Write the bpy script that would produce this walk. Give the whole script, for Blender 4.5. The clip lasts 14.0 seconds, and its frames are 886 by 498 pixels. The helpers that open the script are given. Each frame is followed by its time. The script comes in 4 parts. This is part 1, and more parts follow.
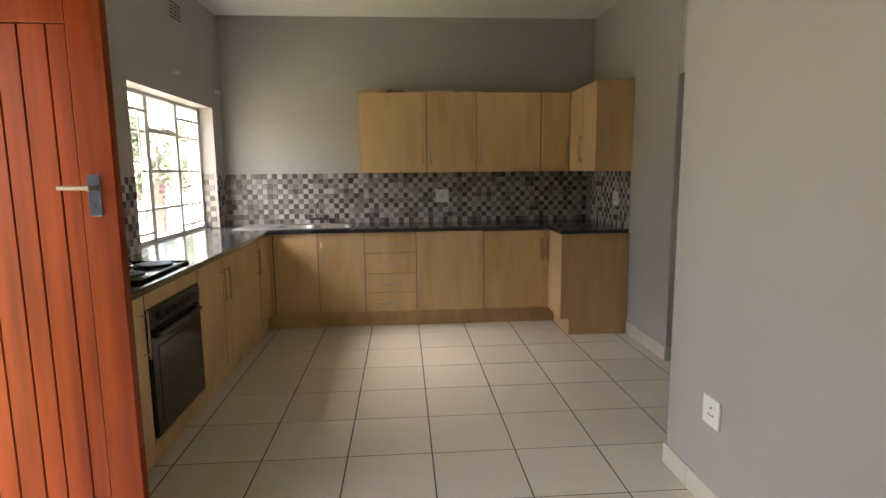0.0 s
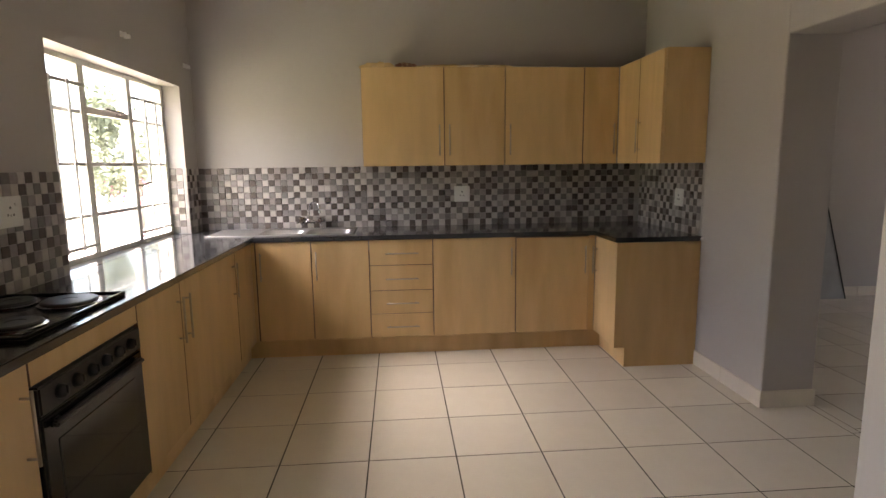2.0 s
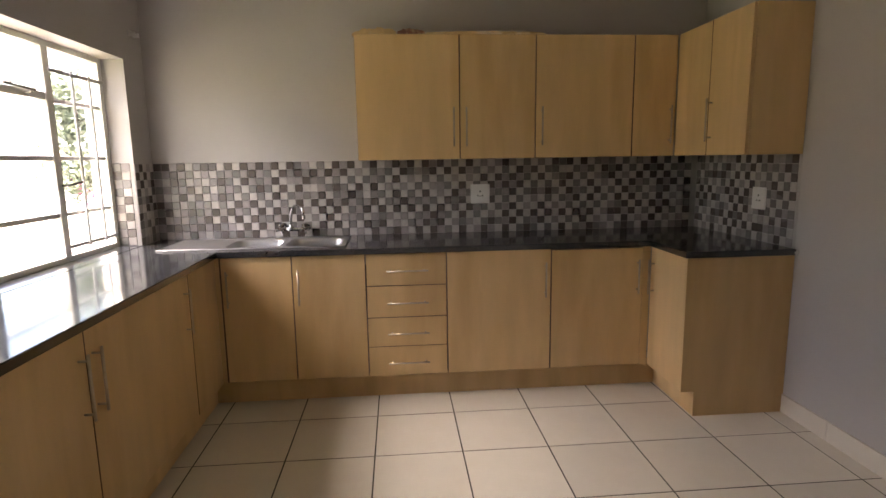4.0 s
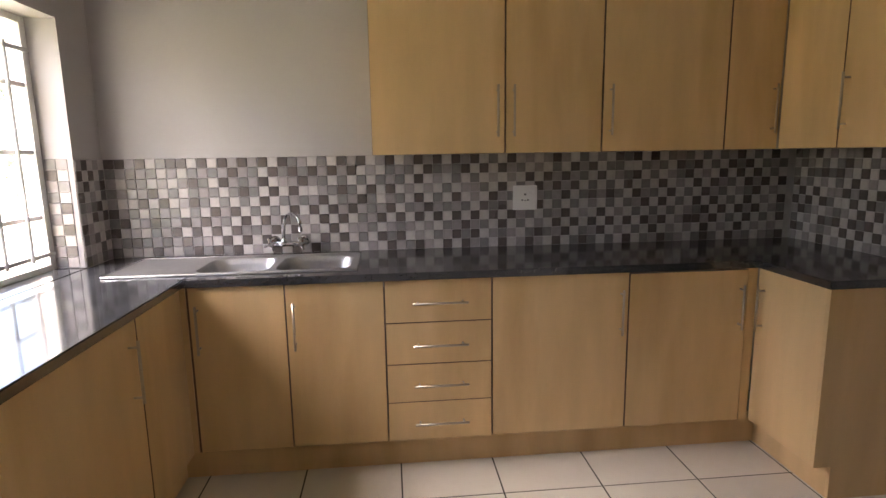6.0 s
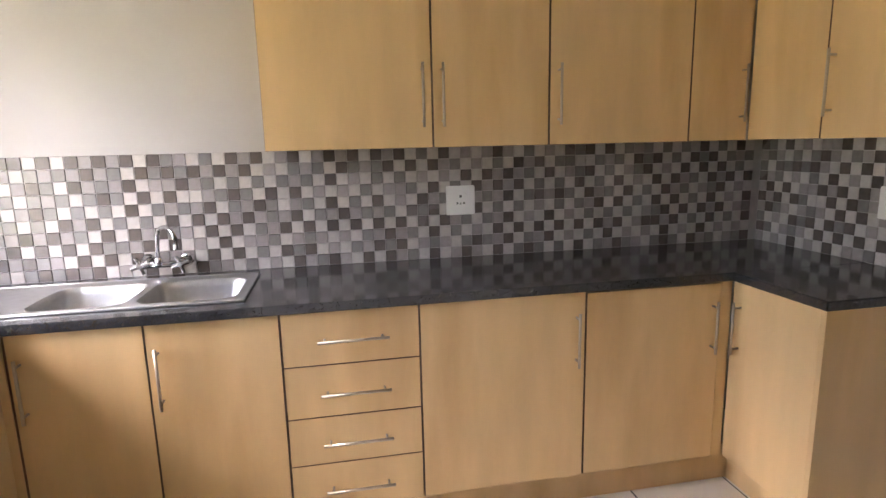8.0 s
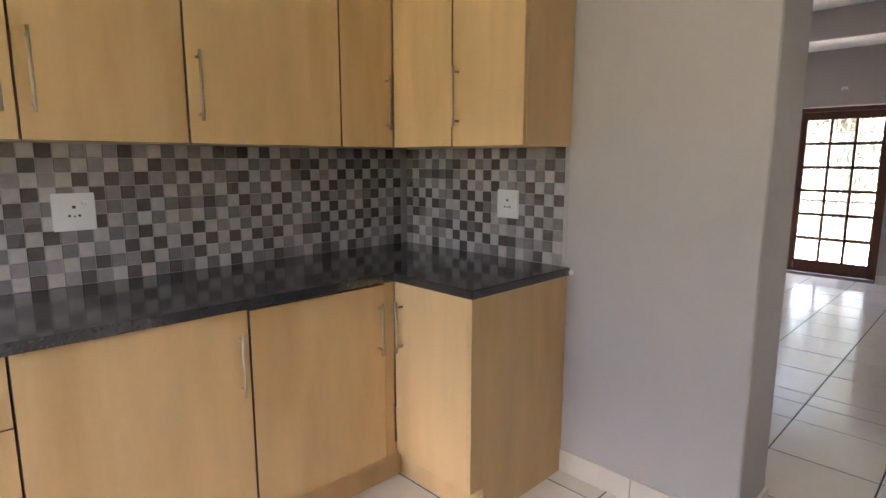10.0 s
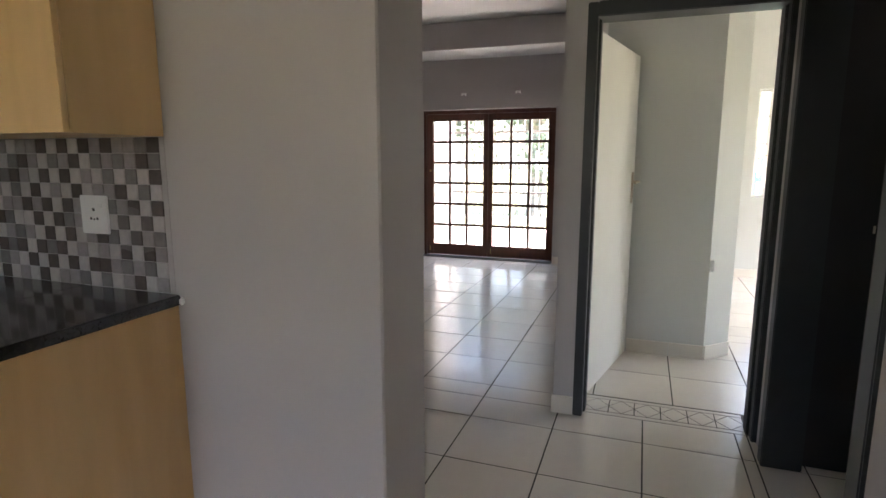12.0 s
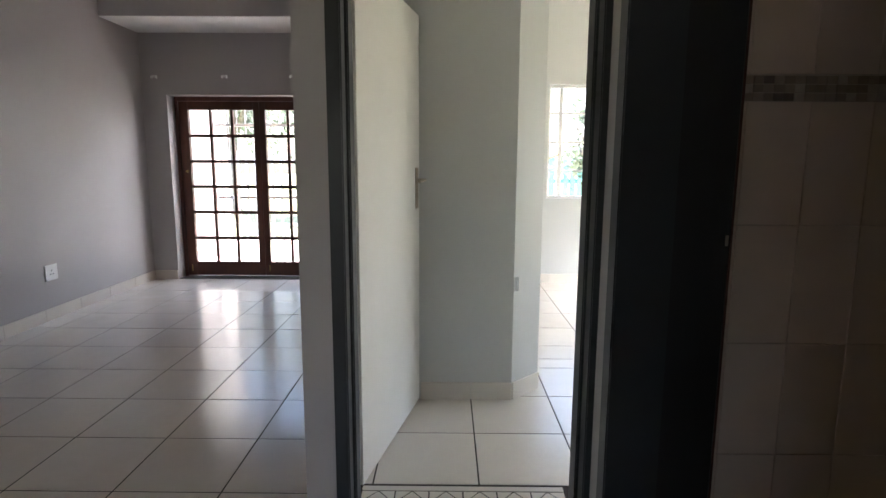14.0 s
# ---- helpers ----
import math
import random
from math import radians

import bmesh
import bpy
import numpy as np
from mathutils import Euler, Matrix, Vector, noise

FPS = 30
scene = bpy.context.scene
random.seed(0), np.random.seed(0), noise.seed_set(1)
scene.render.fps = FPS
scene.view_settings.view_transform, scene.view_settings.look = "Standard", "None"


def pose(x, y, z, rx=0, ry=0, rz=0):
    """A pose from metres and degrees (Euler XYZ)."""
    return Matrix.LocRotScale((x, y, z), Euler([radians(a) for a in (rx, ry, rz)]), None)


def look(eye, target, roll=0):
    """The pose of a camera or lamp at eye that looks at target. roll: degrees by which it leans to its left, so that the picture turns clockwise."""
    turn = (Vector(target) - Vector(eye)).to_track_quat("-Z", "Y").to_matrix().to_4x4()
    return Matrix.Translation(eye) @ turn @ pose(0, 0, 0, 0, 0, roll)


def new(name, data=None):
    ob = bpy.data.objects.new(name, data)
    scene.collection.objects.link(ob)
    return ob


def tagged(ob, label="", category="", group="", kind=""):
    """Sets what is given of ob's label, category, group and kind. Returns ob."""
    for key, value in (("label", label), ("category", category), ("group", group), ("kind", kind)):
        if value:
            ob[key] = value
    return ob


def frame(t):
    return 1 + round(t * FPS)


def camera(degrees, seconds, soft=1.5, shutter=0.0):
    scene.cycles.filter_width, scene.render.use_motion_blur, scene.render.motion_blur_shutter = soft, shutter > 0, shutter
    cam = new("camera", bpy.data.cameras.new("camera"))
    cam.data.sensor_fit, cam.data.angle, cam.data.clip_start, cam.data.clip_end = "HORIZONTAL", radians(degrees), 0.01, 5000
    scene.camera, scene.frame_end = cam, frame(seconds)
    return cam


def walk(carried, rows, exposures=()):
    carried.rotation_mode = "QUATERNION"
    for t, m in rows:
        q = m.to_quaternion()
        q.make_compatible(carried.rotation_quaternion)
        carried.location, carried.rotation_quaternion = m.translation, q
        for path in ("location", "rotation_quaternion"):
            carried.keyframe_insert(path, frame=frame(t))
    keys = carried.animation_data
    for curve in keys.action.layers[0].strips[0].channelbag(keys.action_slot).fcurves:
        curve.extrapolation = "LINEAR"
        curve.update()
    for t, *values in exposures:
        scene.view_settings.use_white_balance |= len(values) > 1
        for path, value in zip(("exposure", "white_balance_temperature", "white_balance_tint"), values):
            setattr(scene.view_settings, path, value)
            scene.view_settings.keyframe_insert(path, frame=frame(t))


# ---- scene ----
cam = camera(77.1, 14.0)
PATH = [
    (0, (0.298, 0.461, 1.402), (0.439, 2.436, 1.123), -0.6),
    (0.5, (0.27, 0.678, 1.41), (0.417, 2.653, 1.125), -0.7),
    (1, (0.232, 0.951, 1.403), (0.379, 2.924, 1.114), -0.7),
    (1.5, (0.184, 1.187, 1.404), (0.341, 3.159, 1.108), -0.7),
    (2, (0.171, 1.424, 1.396), (0.326, 3.395, 1.095), -0.7),
    (2.5, (0.162, 1.637, 1.38), (0.317, 3.608, 1.081), -0.9),
    (3, (0.153, 1.848, 1.379), (0.309, 3.818, 1.076), -0.9),
    (5.5, (0.039, 2.929, 1.402), (0.213, 4.893, 1.067), -0.9),
    (6, (-0.012, 3.112, 1.383), (0.171, 5.075, 1.049), -0.9),
    (6.5, (-0.008, 3.276, 1.369), (0.183, 5.238, 1.031), -0.9),
    (7, (0.032, 3.435, 1.374), (0.254, 5.392, 1.027), -0.9),
    (9.5, (0.258, 3.697, 1.407), (1.317, 5.353, 1.037), -0.4),
    (10, (0.257, 3.749, 1.332), (1.645, 5.154, 1.016), 0.1),
    (10.5, (0.396, 3.685, 1.335), (1.947, 4.906, 1.015), -0.0),
    (11, (0.53, 3.623, 1.327), (2.212, 4.659, 1.013), -0.2),
    (11.5, (0.661, 3.602, 1.313), (2.436, 4.467, 0.995), -0.2),
    (12, (0.875, 3.624, 1.324), (2.733, 4.291, 0.999), -0.0),
    (12.5, (1.127, 3.63, 1.267), (3.066, 4.009, 0.957), 0.3),
    (13, (1.402, 3.598, 1.261), (3.369, 3.784, 0.949), 0.2),
    (13.5, (1.655, 3.556, 1.265), (3.626, 3.667, 0.949), 0.1),
    (14, (1.938, 3.542, 1.255), (3.915, 3.557, 0.948), 0.3),
]
EXPOSURES = [(0, 3.42, 7150, 16), (1.5, 3.62, 7350, 19), (3, 3.36, 7350, 21), (5.5, 3.46, 7050, 22), (7, 4.08, 6750, 23), (9.5, 4.55, 6600, 19), (11, 4.0, 6650, 20), (12, 3.8, 6500, 17), (13, 3.68, 6350, 16), (14, 3.56, 6250, 16)]
walk(cam, [(t, look(eye, target, roll)) for t, eye, target, roll in PATH], EXPOSURES)

# ---- light ----
world = bpy.data.worlds.new("sky")
scene.world = world
world.use_nodes = True
wn = world.node_tree.nodes
sky = wn.new("ShaderNodeTexSky")
sky.sky_type, sky.sun_disc = "NISHITA", False
SUN_ELEV, SUN_AZ = 70.0, 200.0      # degrees; azimuth clockwise from +y
sky.sun_elevation, sky.sun_rotation = radians(SUN_ELEV), radians(SUN_AZ)
sky.air_density, sky.dust_density = 1.2, 3.0
wn["Background"].inputs["Strength"].default_value = 0.15
world.node_tree.links.new(sky.outputs[0], wn["Background"].inputs["Color"])
sun = new("sun", bpy.data.lights.new("sun", "SUN"))
sun.data.energy, sun.data.angle, sun.data.color = 5.0, radians(0.6), (1.0, 0.95, 0.88)
sd = Vector((math.sin(radians(SUN_AZ)) * math.cos(radians(SUN_ELEV)), math.cos(radians(SUN_AZ)) * math.cos(radians(SUN_ELEV)), math.sin(radians(SUN_ELEV))))
sun.rotation_mode = "QUATERNION"
sun.rotation_quaternion = sd.to_track_quat("Z", "Y")
sun.location = (0, 0, 12)


def sky_lamp(name, eye, target, w, h, watts, colour=(0.93, 0.97, 1.0)):
    """A tilted patch of sky outside an opening."""
    ob = new(name, bpy.data.lights.new(name, "AREA"))
    ob.data.shape, ob.data.size, ob.data.size_y, ob.data.energy, ob.data.color = "RECTANGLE", w, h, watts, colour
    ob.matrix_world = look(eye, target)
    return ob


sky_lamp("window_sky", (-3.3, 5.2, 3.4), (-0.2, 4.6, 0.4), 2.6, 1.5, 75, (1.0, 0.97, 0.94))
sky_lamp("doorway_sky", (-2.9, 1.9, 1.8), (0.4, 1.9, 0.6), 1.6, 2.0, 6.6, (1.0, 0.96, 0.92))
sky_lamp("patio_sky", (9.7, 3.2, 2.1), (6.6, 6.0, 0.3), 1.8, 2.0, 20, (1.0, 0.98, 0.96))
# Added lamp, brightens the back room floor through an unseen opening.
sky_lamp("back_room_fill", (4.8, -1.2, 3.2), (6.2, 1.95, 0.0), 1.0, 0.5, 16, (1.0, 1.0, 1.0)).data.spread = radians(75)

# ---- materials ----
def shader(name, base, rough=0.5, metal=0.0, vary=0.06, scale=6.0, bump=0.0, bump_scale=80.0, spec=0.5, coat=0.0, stretch=(1, 1, 1), island=0.0, detail=4.0, dark=None, dark_scale=1.5, dark_amount=0.0, rough_vary=0.08):
    m = bpy.data.materials.new(name)
    m.use_nodes = True
    t = m.node_tree
    n, l = t.nodes, t.links
    b = n["Principled BSDF"]
    b.inputs["Roughness"].default_value, b.inputs["Metallic"].default_value = rough, metal
    b.inputs["Specular IOR Level"].default_value, b.inputs["Coat Weight"].default_value = spec, coat
    co = n.new("ShaderNodeTexCoord")
    mp = n.new("ShaderNodeMapping")
    mp.inputs["Scale"].default_value = stretch
    l.new(co.outputs["Object"], mp.inputs["Vector"])
    no = n.new("ShaderNodeTexNoise")
    no.inputs["Scale"].default_value, no.inputs["Detail"].default_value = scale, detail
    l.new(mp.outputs[0], no.inputs["Vector"])
    ramp = n.new("ShaderNodeMapRange")
    ramp.inputs["From Min"].default_value, ramp.inputs["From Max"].default_value = 0.25, 0.75
    ramp.inputs["To Min"].default_value, ramp.inputs["To Max"].default_value = 1 - vary, 1 + vary
    l.new(no.outputs["Fac"], ramp.inputs["Value"])
    mul = n.new("ShaderNodeVectorMath")
    mul.operation = "SCALE"
    mul.inputs[0].default_value = base
    l.new(ramp.outputs[0], mul.inputs["Scale"])
    out = mul.outputs[0]
    if island:
        oi = n.new("ShaderNodeObjectInfo")
        gi = n.new("ShaderNodeNewGeometry")
        av = n.new("ShaderNodeMath")
        av.operation = "ADD"
        l.new(oi.outputs["Random"], av.inputs[0])
        l.new(gi.outputs["Random Per Island"], av.inputs[1])
        fr = n.new("ShaderNodeMath")
        fr.operation = "FRACT"
        l.new(av.outputs[0], fr.inputs[0])
        r2 = n.new("ShaderNodeMapRange")
        r2.inputs["To Min"].default_value, r2.inputs["To Max"].default_value = 1 - island, 1 + island
        l.new(fr.outputs[0], r2.inputs["Value"])
        m2 = n.new("ShaderNodeVectorMath")
        m2.operation = "SCALE"
        l.new(out, m2.inputs[0])
        l.new(r2.outputs[0], m2.inputs["Scale"])
        out = m2.outputs[0]
    if dark:
        nd = n.new("ShaderNodeTexNoise")
        nd.inputs["Scale"].default_value, nd.inputs["Detail"].default_value = dark_scale, 6
        l.new(mp.outputs[0], nd.inputs["Vector"])
        rd = n.new("ShaderNodeMapRange")
        rd.inputs["From Min"].default_value, rd.inputs["From Max"].default_value = 0.5, 0.75
        rd.inputs["To Max"].default_value = dark_amount
        l.new(nd.outputs["Fac"], rd.inputs["Value"])
        mx = n.new("ShaderNodeMix")
        mx.data_type = "RGBA"
        mx.inputs["B"].default_value = (*dark, 1)
        l.new(rd.outputs[0], mx.inputs["Factor"])
        l.new(out, mx.inputs["A"])
        out = mx.outputs["Result"]
    l.new(out, b.inputs["Base Color"])
    if rough_vary:
        rr = n.new("ShaderNodeMapRange")
        rr.inputs["From Min"].default_value, rr.inputs["From Max"].default_value = 0.3, 0.7
        rr.inputs["To Min"].default_value, rr.inputs["To Max"].default_value = max(rough - rough_vary, 0.02), rough + rough_vary
        n2 = n.new("ShaderNodeTexNoise")
        n2.inputs["Scale"].default_value = 2.3
        l.new(co.outputs["Object"], n2.inputs["Vector"])
        l.new(n2.outputs["Fac"], rr.inputs["Value"])
        l.new(rr.outputs[0], b.inputs["Roughness"])
    if bump:
        nb = n.new("ShaderNodeTexNoise")
        nb.inputs["Scale"].default_value, nb.inputs["Detail"].default_value = bump_scale, 3
        l.new(mp.outputs[0], nb.inputs["Vector"])
        bp = n.new("ShaderNodeBump")
        bp.inputs["Strength"].default_value, bp.inputs["Distance"].default_value = bump, 0.002
        l.new(nb.outputs["Fac"], bp.inputs["Height"])
        l.new(bp.outputs[0], b.inputs["Normal"])
    return m


WALL = shader("grey_wall_paint", (0.42, 0.395, 0.378), 0.55, vary=0.025, scale=2.2, bump=0.35, bump_scale=9, spec=0.35, dark=(0.33, 0.305, 0.275), dark_scale=1.1, dark_amount=0.12)
WALL_LIGHT = shader("pale_wall_paint", (0.52, 0.525, 0.49), 0.5, vary=0.02, scale=2.0, bump=0.3, bump_scale=9, spec=0.35)
CEIL = shader("white_ceiling_paint", (0.78, 0.77, 0.74), 0.7, vary=0.02, scale=2, bump=0.2, bump_scale=40)
TILE = shader("cream_floor_tile", (0.68, 0.625, 0.535), 0.20, vary=0.05, scale=3.5, bump=0.06, bump_scale=14, island=0.045, dark=(0.54, 0.475, 0.385), dark_scale=4.0, dark_amount=0.3, rough_vary=0.05)
GROUT = shader("dark_grout", (0.04, 0.03, 0.024), 0.85, vary=0.25, scale=14, bump=0.4)
SKIRT = shader("cream_skirting_tile", (0.62, 0.57, 0.49), 0.38, vary=0.05, scale=5, island=0.04)
MAPLE = shader("maple_melamine", (0.645, 0.44, 0.219), 0.36, vary=0.11, scale=3.2, stretch=(2.6, 2.6, 0.45), detail=7, bump=0.03, bump_scale=60, island=0.035, dark=(0.47, 0.285, 0.115), dark_scale=1.9, dark_amount=0.7, rough_vary=0.05)
# Brown door edging; the same colour is painted in as gap shade.
EDGE_GAP = shader("brown_edge_and_gap_shade", (0.12, 0.058, 0.03), 0.5, vary=0.2, scale=20)
GRANITE = shader("black_polished_granite", (0.030, 0.031, 0.034), 0.15, vary=0.45, scale=160, spec=0.8, coat=0.25, dark=(0.055, 0.055, 0.058), dark_scale=220, dark_amount=0.5, rough_vary=0.03)
MOS = [shader("mosaic_light", (0.45, 0.415, 0.392), 0.38, vary=0.12, scale=40, island=0.08, bump=0.1),
       shader("mosaic_grey", (0.265, 0.24, 0.228), 0.38, vary=0.14, scale=40, island=0.10, bump=0.1),
       shader("mosaic_slate", (0.20, 0.186, 0.182), 0.17, vary=0.14, scale=40, island=0.10, bump=0.1),
       shader("mosaic_brown", (0.105, 0.088, 0.080), 0.22, vary=0.18, scale=40, island=0.12, bump=0.1)]
MGROUT = shader("grey_mosaic_grout", (0.40, 0.375, 0.355), 0.8, vary=0.1, scale=30)
BGROUT = shader("beige_tile_grout", (0.52, 0.41, 0.32), 0.8, vary=0.1, scale=30)
STEEL = shader("brushed_steel", (0.50, 0.43, 0.345), 0.5, 1.0, vary=0.06, scale=60)
SINK = shader("stainless_sink_steel", (0.42, 0.415, 0.41), 0.40, 1.0, vary=0.08, scale=30, bump=0.05, bump_scale=200)
CHROME = shader("chrome", (0.58, 0.58, 0.59), 0.12, 1.0, vary=0.02, rough_vary=0.03)
ENAMEL = shader("black_enamel", (0.010, 0.010, 0.010), 0.12, vary=0.1, scale=30, rough_vary=0.05)
IRON = shader("dark_iron_plate", (0.035, 0.033, 0.032), 0.45, 0.3, vary=0.2, scale=40, bump=0.1)
OVENGLASS = shader("dark_oven_glass", (0.008, 0.007, 0.006), 0.06, vary=0.1, spec=0.6, rough_vary=0.02)
OVENTRIM = shader("oven_black_plastic", (0.010, 0.009, 0.009), 0.48, vary=0.15, scale=20)
PLASTIC = shader("white_plastic", (0.78, 0.78, 0.76), 0.34, vary=0.02, rough_vary=0.03)
SLOT = shader("dark_slot", (0.03, 0.03, 0.03), 0.6)
WHITE = shader("white_gloss_paint", (0.74, 0.73, 0.70), 0.40, vary=0.04, scale=8, bump=0.1, bump_scale=30)
DOORWHITE = shader("cream_white_door_paint", (0.72, 0.70, 0.64), 0.4, vary=0.03, scale=3, bump=0.08, bump_scale=20)
REDWOOD = shader("orange_varnished_wood", (0.268, 0.045, 0.0075), 0.42, vary=0.34, scale=3.2, stretch=(7, 7, 0.45), detail=8, bump=0.1, bump_scale=30, dark=(0.15, 0.018, 0.005), dark_scale=1.3, dark_amount=0.8, spec=0.22, rough_vary=0.05, island=0.16)
GROOVE = shader("dark_wood_groove", (0.06, 0.012, 0.004), 0.6, vary=0.2)
DARKWOOD = shader("dark_brown_wood", (0.095, 0.030, 0.017), 0.4, vary=0.25, scale=6, stretch=(5, 5, 0.6), bump=0.1, bump_scale=40)
BLACKDOOR = shader("black_brown_door", (0.010, 0.0095, 0.009), 0.5, vary=0.2, scale=5, stretch=(5, 5, 0.5))
CHARCOAL = shader("charcoal_steel_frame", (0.021, 0.024, 0.026), 0.42, vary=0.12, scale=12, bump=0.15, bump_scale=25)
BATHTILE = shader("beige_bathroom_tile", (0.66, 0.51, 0.40), 0.18, vary=0.05, scale=5, island=0.03)
FILM = shader("blue_film_on_steel", (0.36, 0.43, 0.58), 0.18, 0.85, vary=0.15, scale=20)
MOSB = [shader("border_light", (0.48, 0.38, 0.30), 0.18, vary=0.1, scale=30), shader("border_tan", (0.37, 0.285, 0.22), 0.18, vary=0.1, scale=30), shader("border_brown", (0.28, 0.215, 0.17), 0.18, vary=0.1, scale=30), shader("border_dark", (0.19, 0.145, 0.115), 0.18, vary=0.1, scale=30)]
CARD = shader("torn_cardboard", (0.52, 0.36, 0.18), 0.8, vary=0.3, scale=14, bump=0.4, dark=(0.72, 0.64, 0.5), dark_scale=12, dark_amount=0.8)
CARDPRINT = shader("brown_printed_cardboard", (0.20, 0.085, 0.05), 0.75, vary=0.3, scale=18, bump=0.3, dark=(0.55, 0.42, 0.28), dark_scale=30, dark_amount=0.9)
# White paint greyed so the colour carries the bars' backlit shade.
BARBACKLIT = shader("backlit_white_bar_paint", (0.48, 0.48, 0.46), 0.45, vary=0.1, scale=20)
FITTING = shader("dark_window_fitting", (0.10, 0.085, 0.065), 0.5, 0.6, vary=0.2, scale=30)
BRASS = shader("dull_brass", (0.45, 0.33, 0.14), 0.35, 1.0, vary=0.1)
LAWN = shader("lawn_grass", (0.16, 0.17, 0.085), 0.9, vary=0.4, scale=5, dark=(0.16, 0.13, 0.07), dark_scale=0.6, dark_amount=0.7)
PAVE = shader("pale_paving", (0.50, 0.46, 0.42), 0.8, vary=0.12, scale=4)
LEAF = shader("garden_leaf", (0.15, 0.185, 0.12), 0.55, vary=0.4, scale=3)
LEAFPINK = shader("pink_blossom", (0.42, 0.12, 0.22), 0.6, vary=0.3, scale=5)
BARK = shader("grey_bark", (0.20, 0.18, 0.15), 0.9, vary=0.4, scale=12, bump=0.5, bump_scale=20)
PLASTER = shader("pale_exterior_plaster", (0.62, 0.59, 0.55), 0.85, vary=0.08, scale=3, bump=0.3, bump_scale=30)
TEAL = shader("teal_painted_fence", (0.10, 0.30, 0.28), 0.6, vary=0.2, scale=6)
FENCE = shader("grey_fence_paint", (0.35, 0.37, 0.38), 0.6, vary=0.1)

GLASS = bpy.data.materials.new("window_glass")
GLASS.use_nodes = True
gn, gl = GLASS.node_tree.nodes, GLASS.node_tree.links
gn.remove(gn["Principled BSDF"])
gt, gg, gm, gf, gp = gn.new("ShaderNodeBsdfTransparent"), gn.new("ShaderNodeBsdfGlossy"), gn.new("ShaderNodeMixShader"), gn.new("ShaderNodeLayerWeight"), gn.new("ShaderNodeMath")
gg.inputs["Roughness"].default_value = 0.02
gf.inputs["Blend"].default_value = 0.2
gp.operation, gp.inputs[1].default_value = "MULTIPLY", 0.35
gl.new(gf.outputs["Facing"], gp.inputs[0])
gl.new(gp.outputs[0], gm.inputs["Fac"])
gl.new(gt.outputs[0], gm.inputs[1])
gl.new(gg.outputs[0], gm.inputs[2])
gl.new(gm.outputs[0], gn["Material Output"].inputs["Surface"])


# ---- building helpers ----
def box_into(bm, x0, y0, z0, x1, y1, z1, bevel=0.0, seg=1):
    """A box between two corners, with eased edges."""
    r = bmesh.ops.create_cube(bm, size=1.0, matrix=Matrix.Translation(((x0 + x1) / 2, (y0 + y1) / 2, (z0 + z1) / 2)) @ Matrix.Diagonal((abs(x1 - x0), abs(y1 - y0), abs(z1 - z0), 1)))
    if bevel:
        edges = list({e for v in r["verts"] for e in v.link_edges})
        bmesh.ops.bevel(bm, geom=edges, offset=min(bevel, 0.45 * min(abs(x1 - x0), abs(y1 - y0), abs(z1 - z0))), segments=seg, affect="EDGES")
    return r


def boxes(*specs, bevel=0.0, seg=1):
    bm = bmesh.new()
    for s in specs:
        box_into(bm, *s, bevel=bevel, seg=seg)
    return bm


def rod_into(bm, a, b, r, r2=None, n=12):
    """A round bar from a to b."""
    a, b = Vector(a), Vector(b)
    d = b - a
    m = Matrix.Translation((a + b) / 2) @ d.to_track_quat("Z", "Y").to_matrix().to_4x4()
    bmesh.ops.create_cone(bm, cap_ends=True, segments=n, radius1=r, radius2=r if r2 is None else r2, depth=d.length, matrix=m)


def rods(*specs, n=12):
    bm = bmesh.new()
    for s in specs:
        rod_into(bm, *s, n=n)
    return bm


def lathe(profile, centre, n=28, axis="Z"):
    """A turned shape: (radius, height) pairs round an axis."""
    bm = bmesh.new()
    rings = []
    turn = {"Z": Matrix(), "X": Matrix.Rotation(radians(90), 4, "Y"), "Y": Matrix.Rotation(radians(-90), 4, "X")}[axis]
    for r, h in profile:
        rings.append([bm.verts.new(Vector(centre) + turn @ Vector((r * math.cos(2 * math.pi * i / n), r * math.sin(2 * math.pi * i / n), h))) for i in range(n)])
    for a, b in zip(rings, rings[1:]):
        for i in range(n):
            bm.faces.new((a[i], a[(i + 1) % n], b[(i + 1) % n], b[i]))
    if profile[0][0] > 0:
        bm.faces.new(rings[0][::-1])
    if profile[-1][0] > 0:
        bm.faces.new(rings[-1])
    bmesh.ops.recalc_face_normals(bm, faces=bm.faces)
    return bm


def tube(points, r, n=10):
    """A bent round pipe through the points."""
    bm = bmesh.new()
    pts = [Vector(p) for p in points]
    rings = []
    for i, p in enumerate(pts):
        d = (pts[min(i + 1, len(pts) - 1)] - pts[max(i - 1, 0)]).normalized()
        q = d.to_track_quat("Z", "Y")
        rings.append([bm.verts.new(p + q @ Vector((r * math.cos(2 * math.pi * k / n), r * math.sin(2 * math.pi * k / n), 0))) for k in range(n)])
    for a, b in zip(rings, rings[1:]):
        for k in range(n):
            bm.faces.new((a[k], a[(k + 1) % n], b[(k + 1) % n], b[k]))
    bm.faces.new(rings[0][::-1])
    bm.faces.new(rings[-1])
    bmesh.ops.recalc_face_normals(bm, faces=bm.faces)
    return bm


def mesh_of(name, bm, material, smooth=False):
    me = bpy.data.meshes.new(name)
    bm.to_mesh(me)
    bm.free()
    for m in material if isinstance(material, (list, tuple)) else [material]:
        me.materials.append(m)
    if smooth:
        for p in me.polygons:
            p.use_smooth = True
    return me


BASE = {}


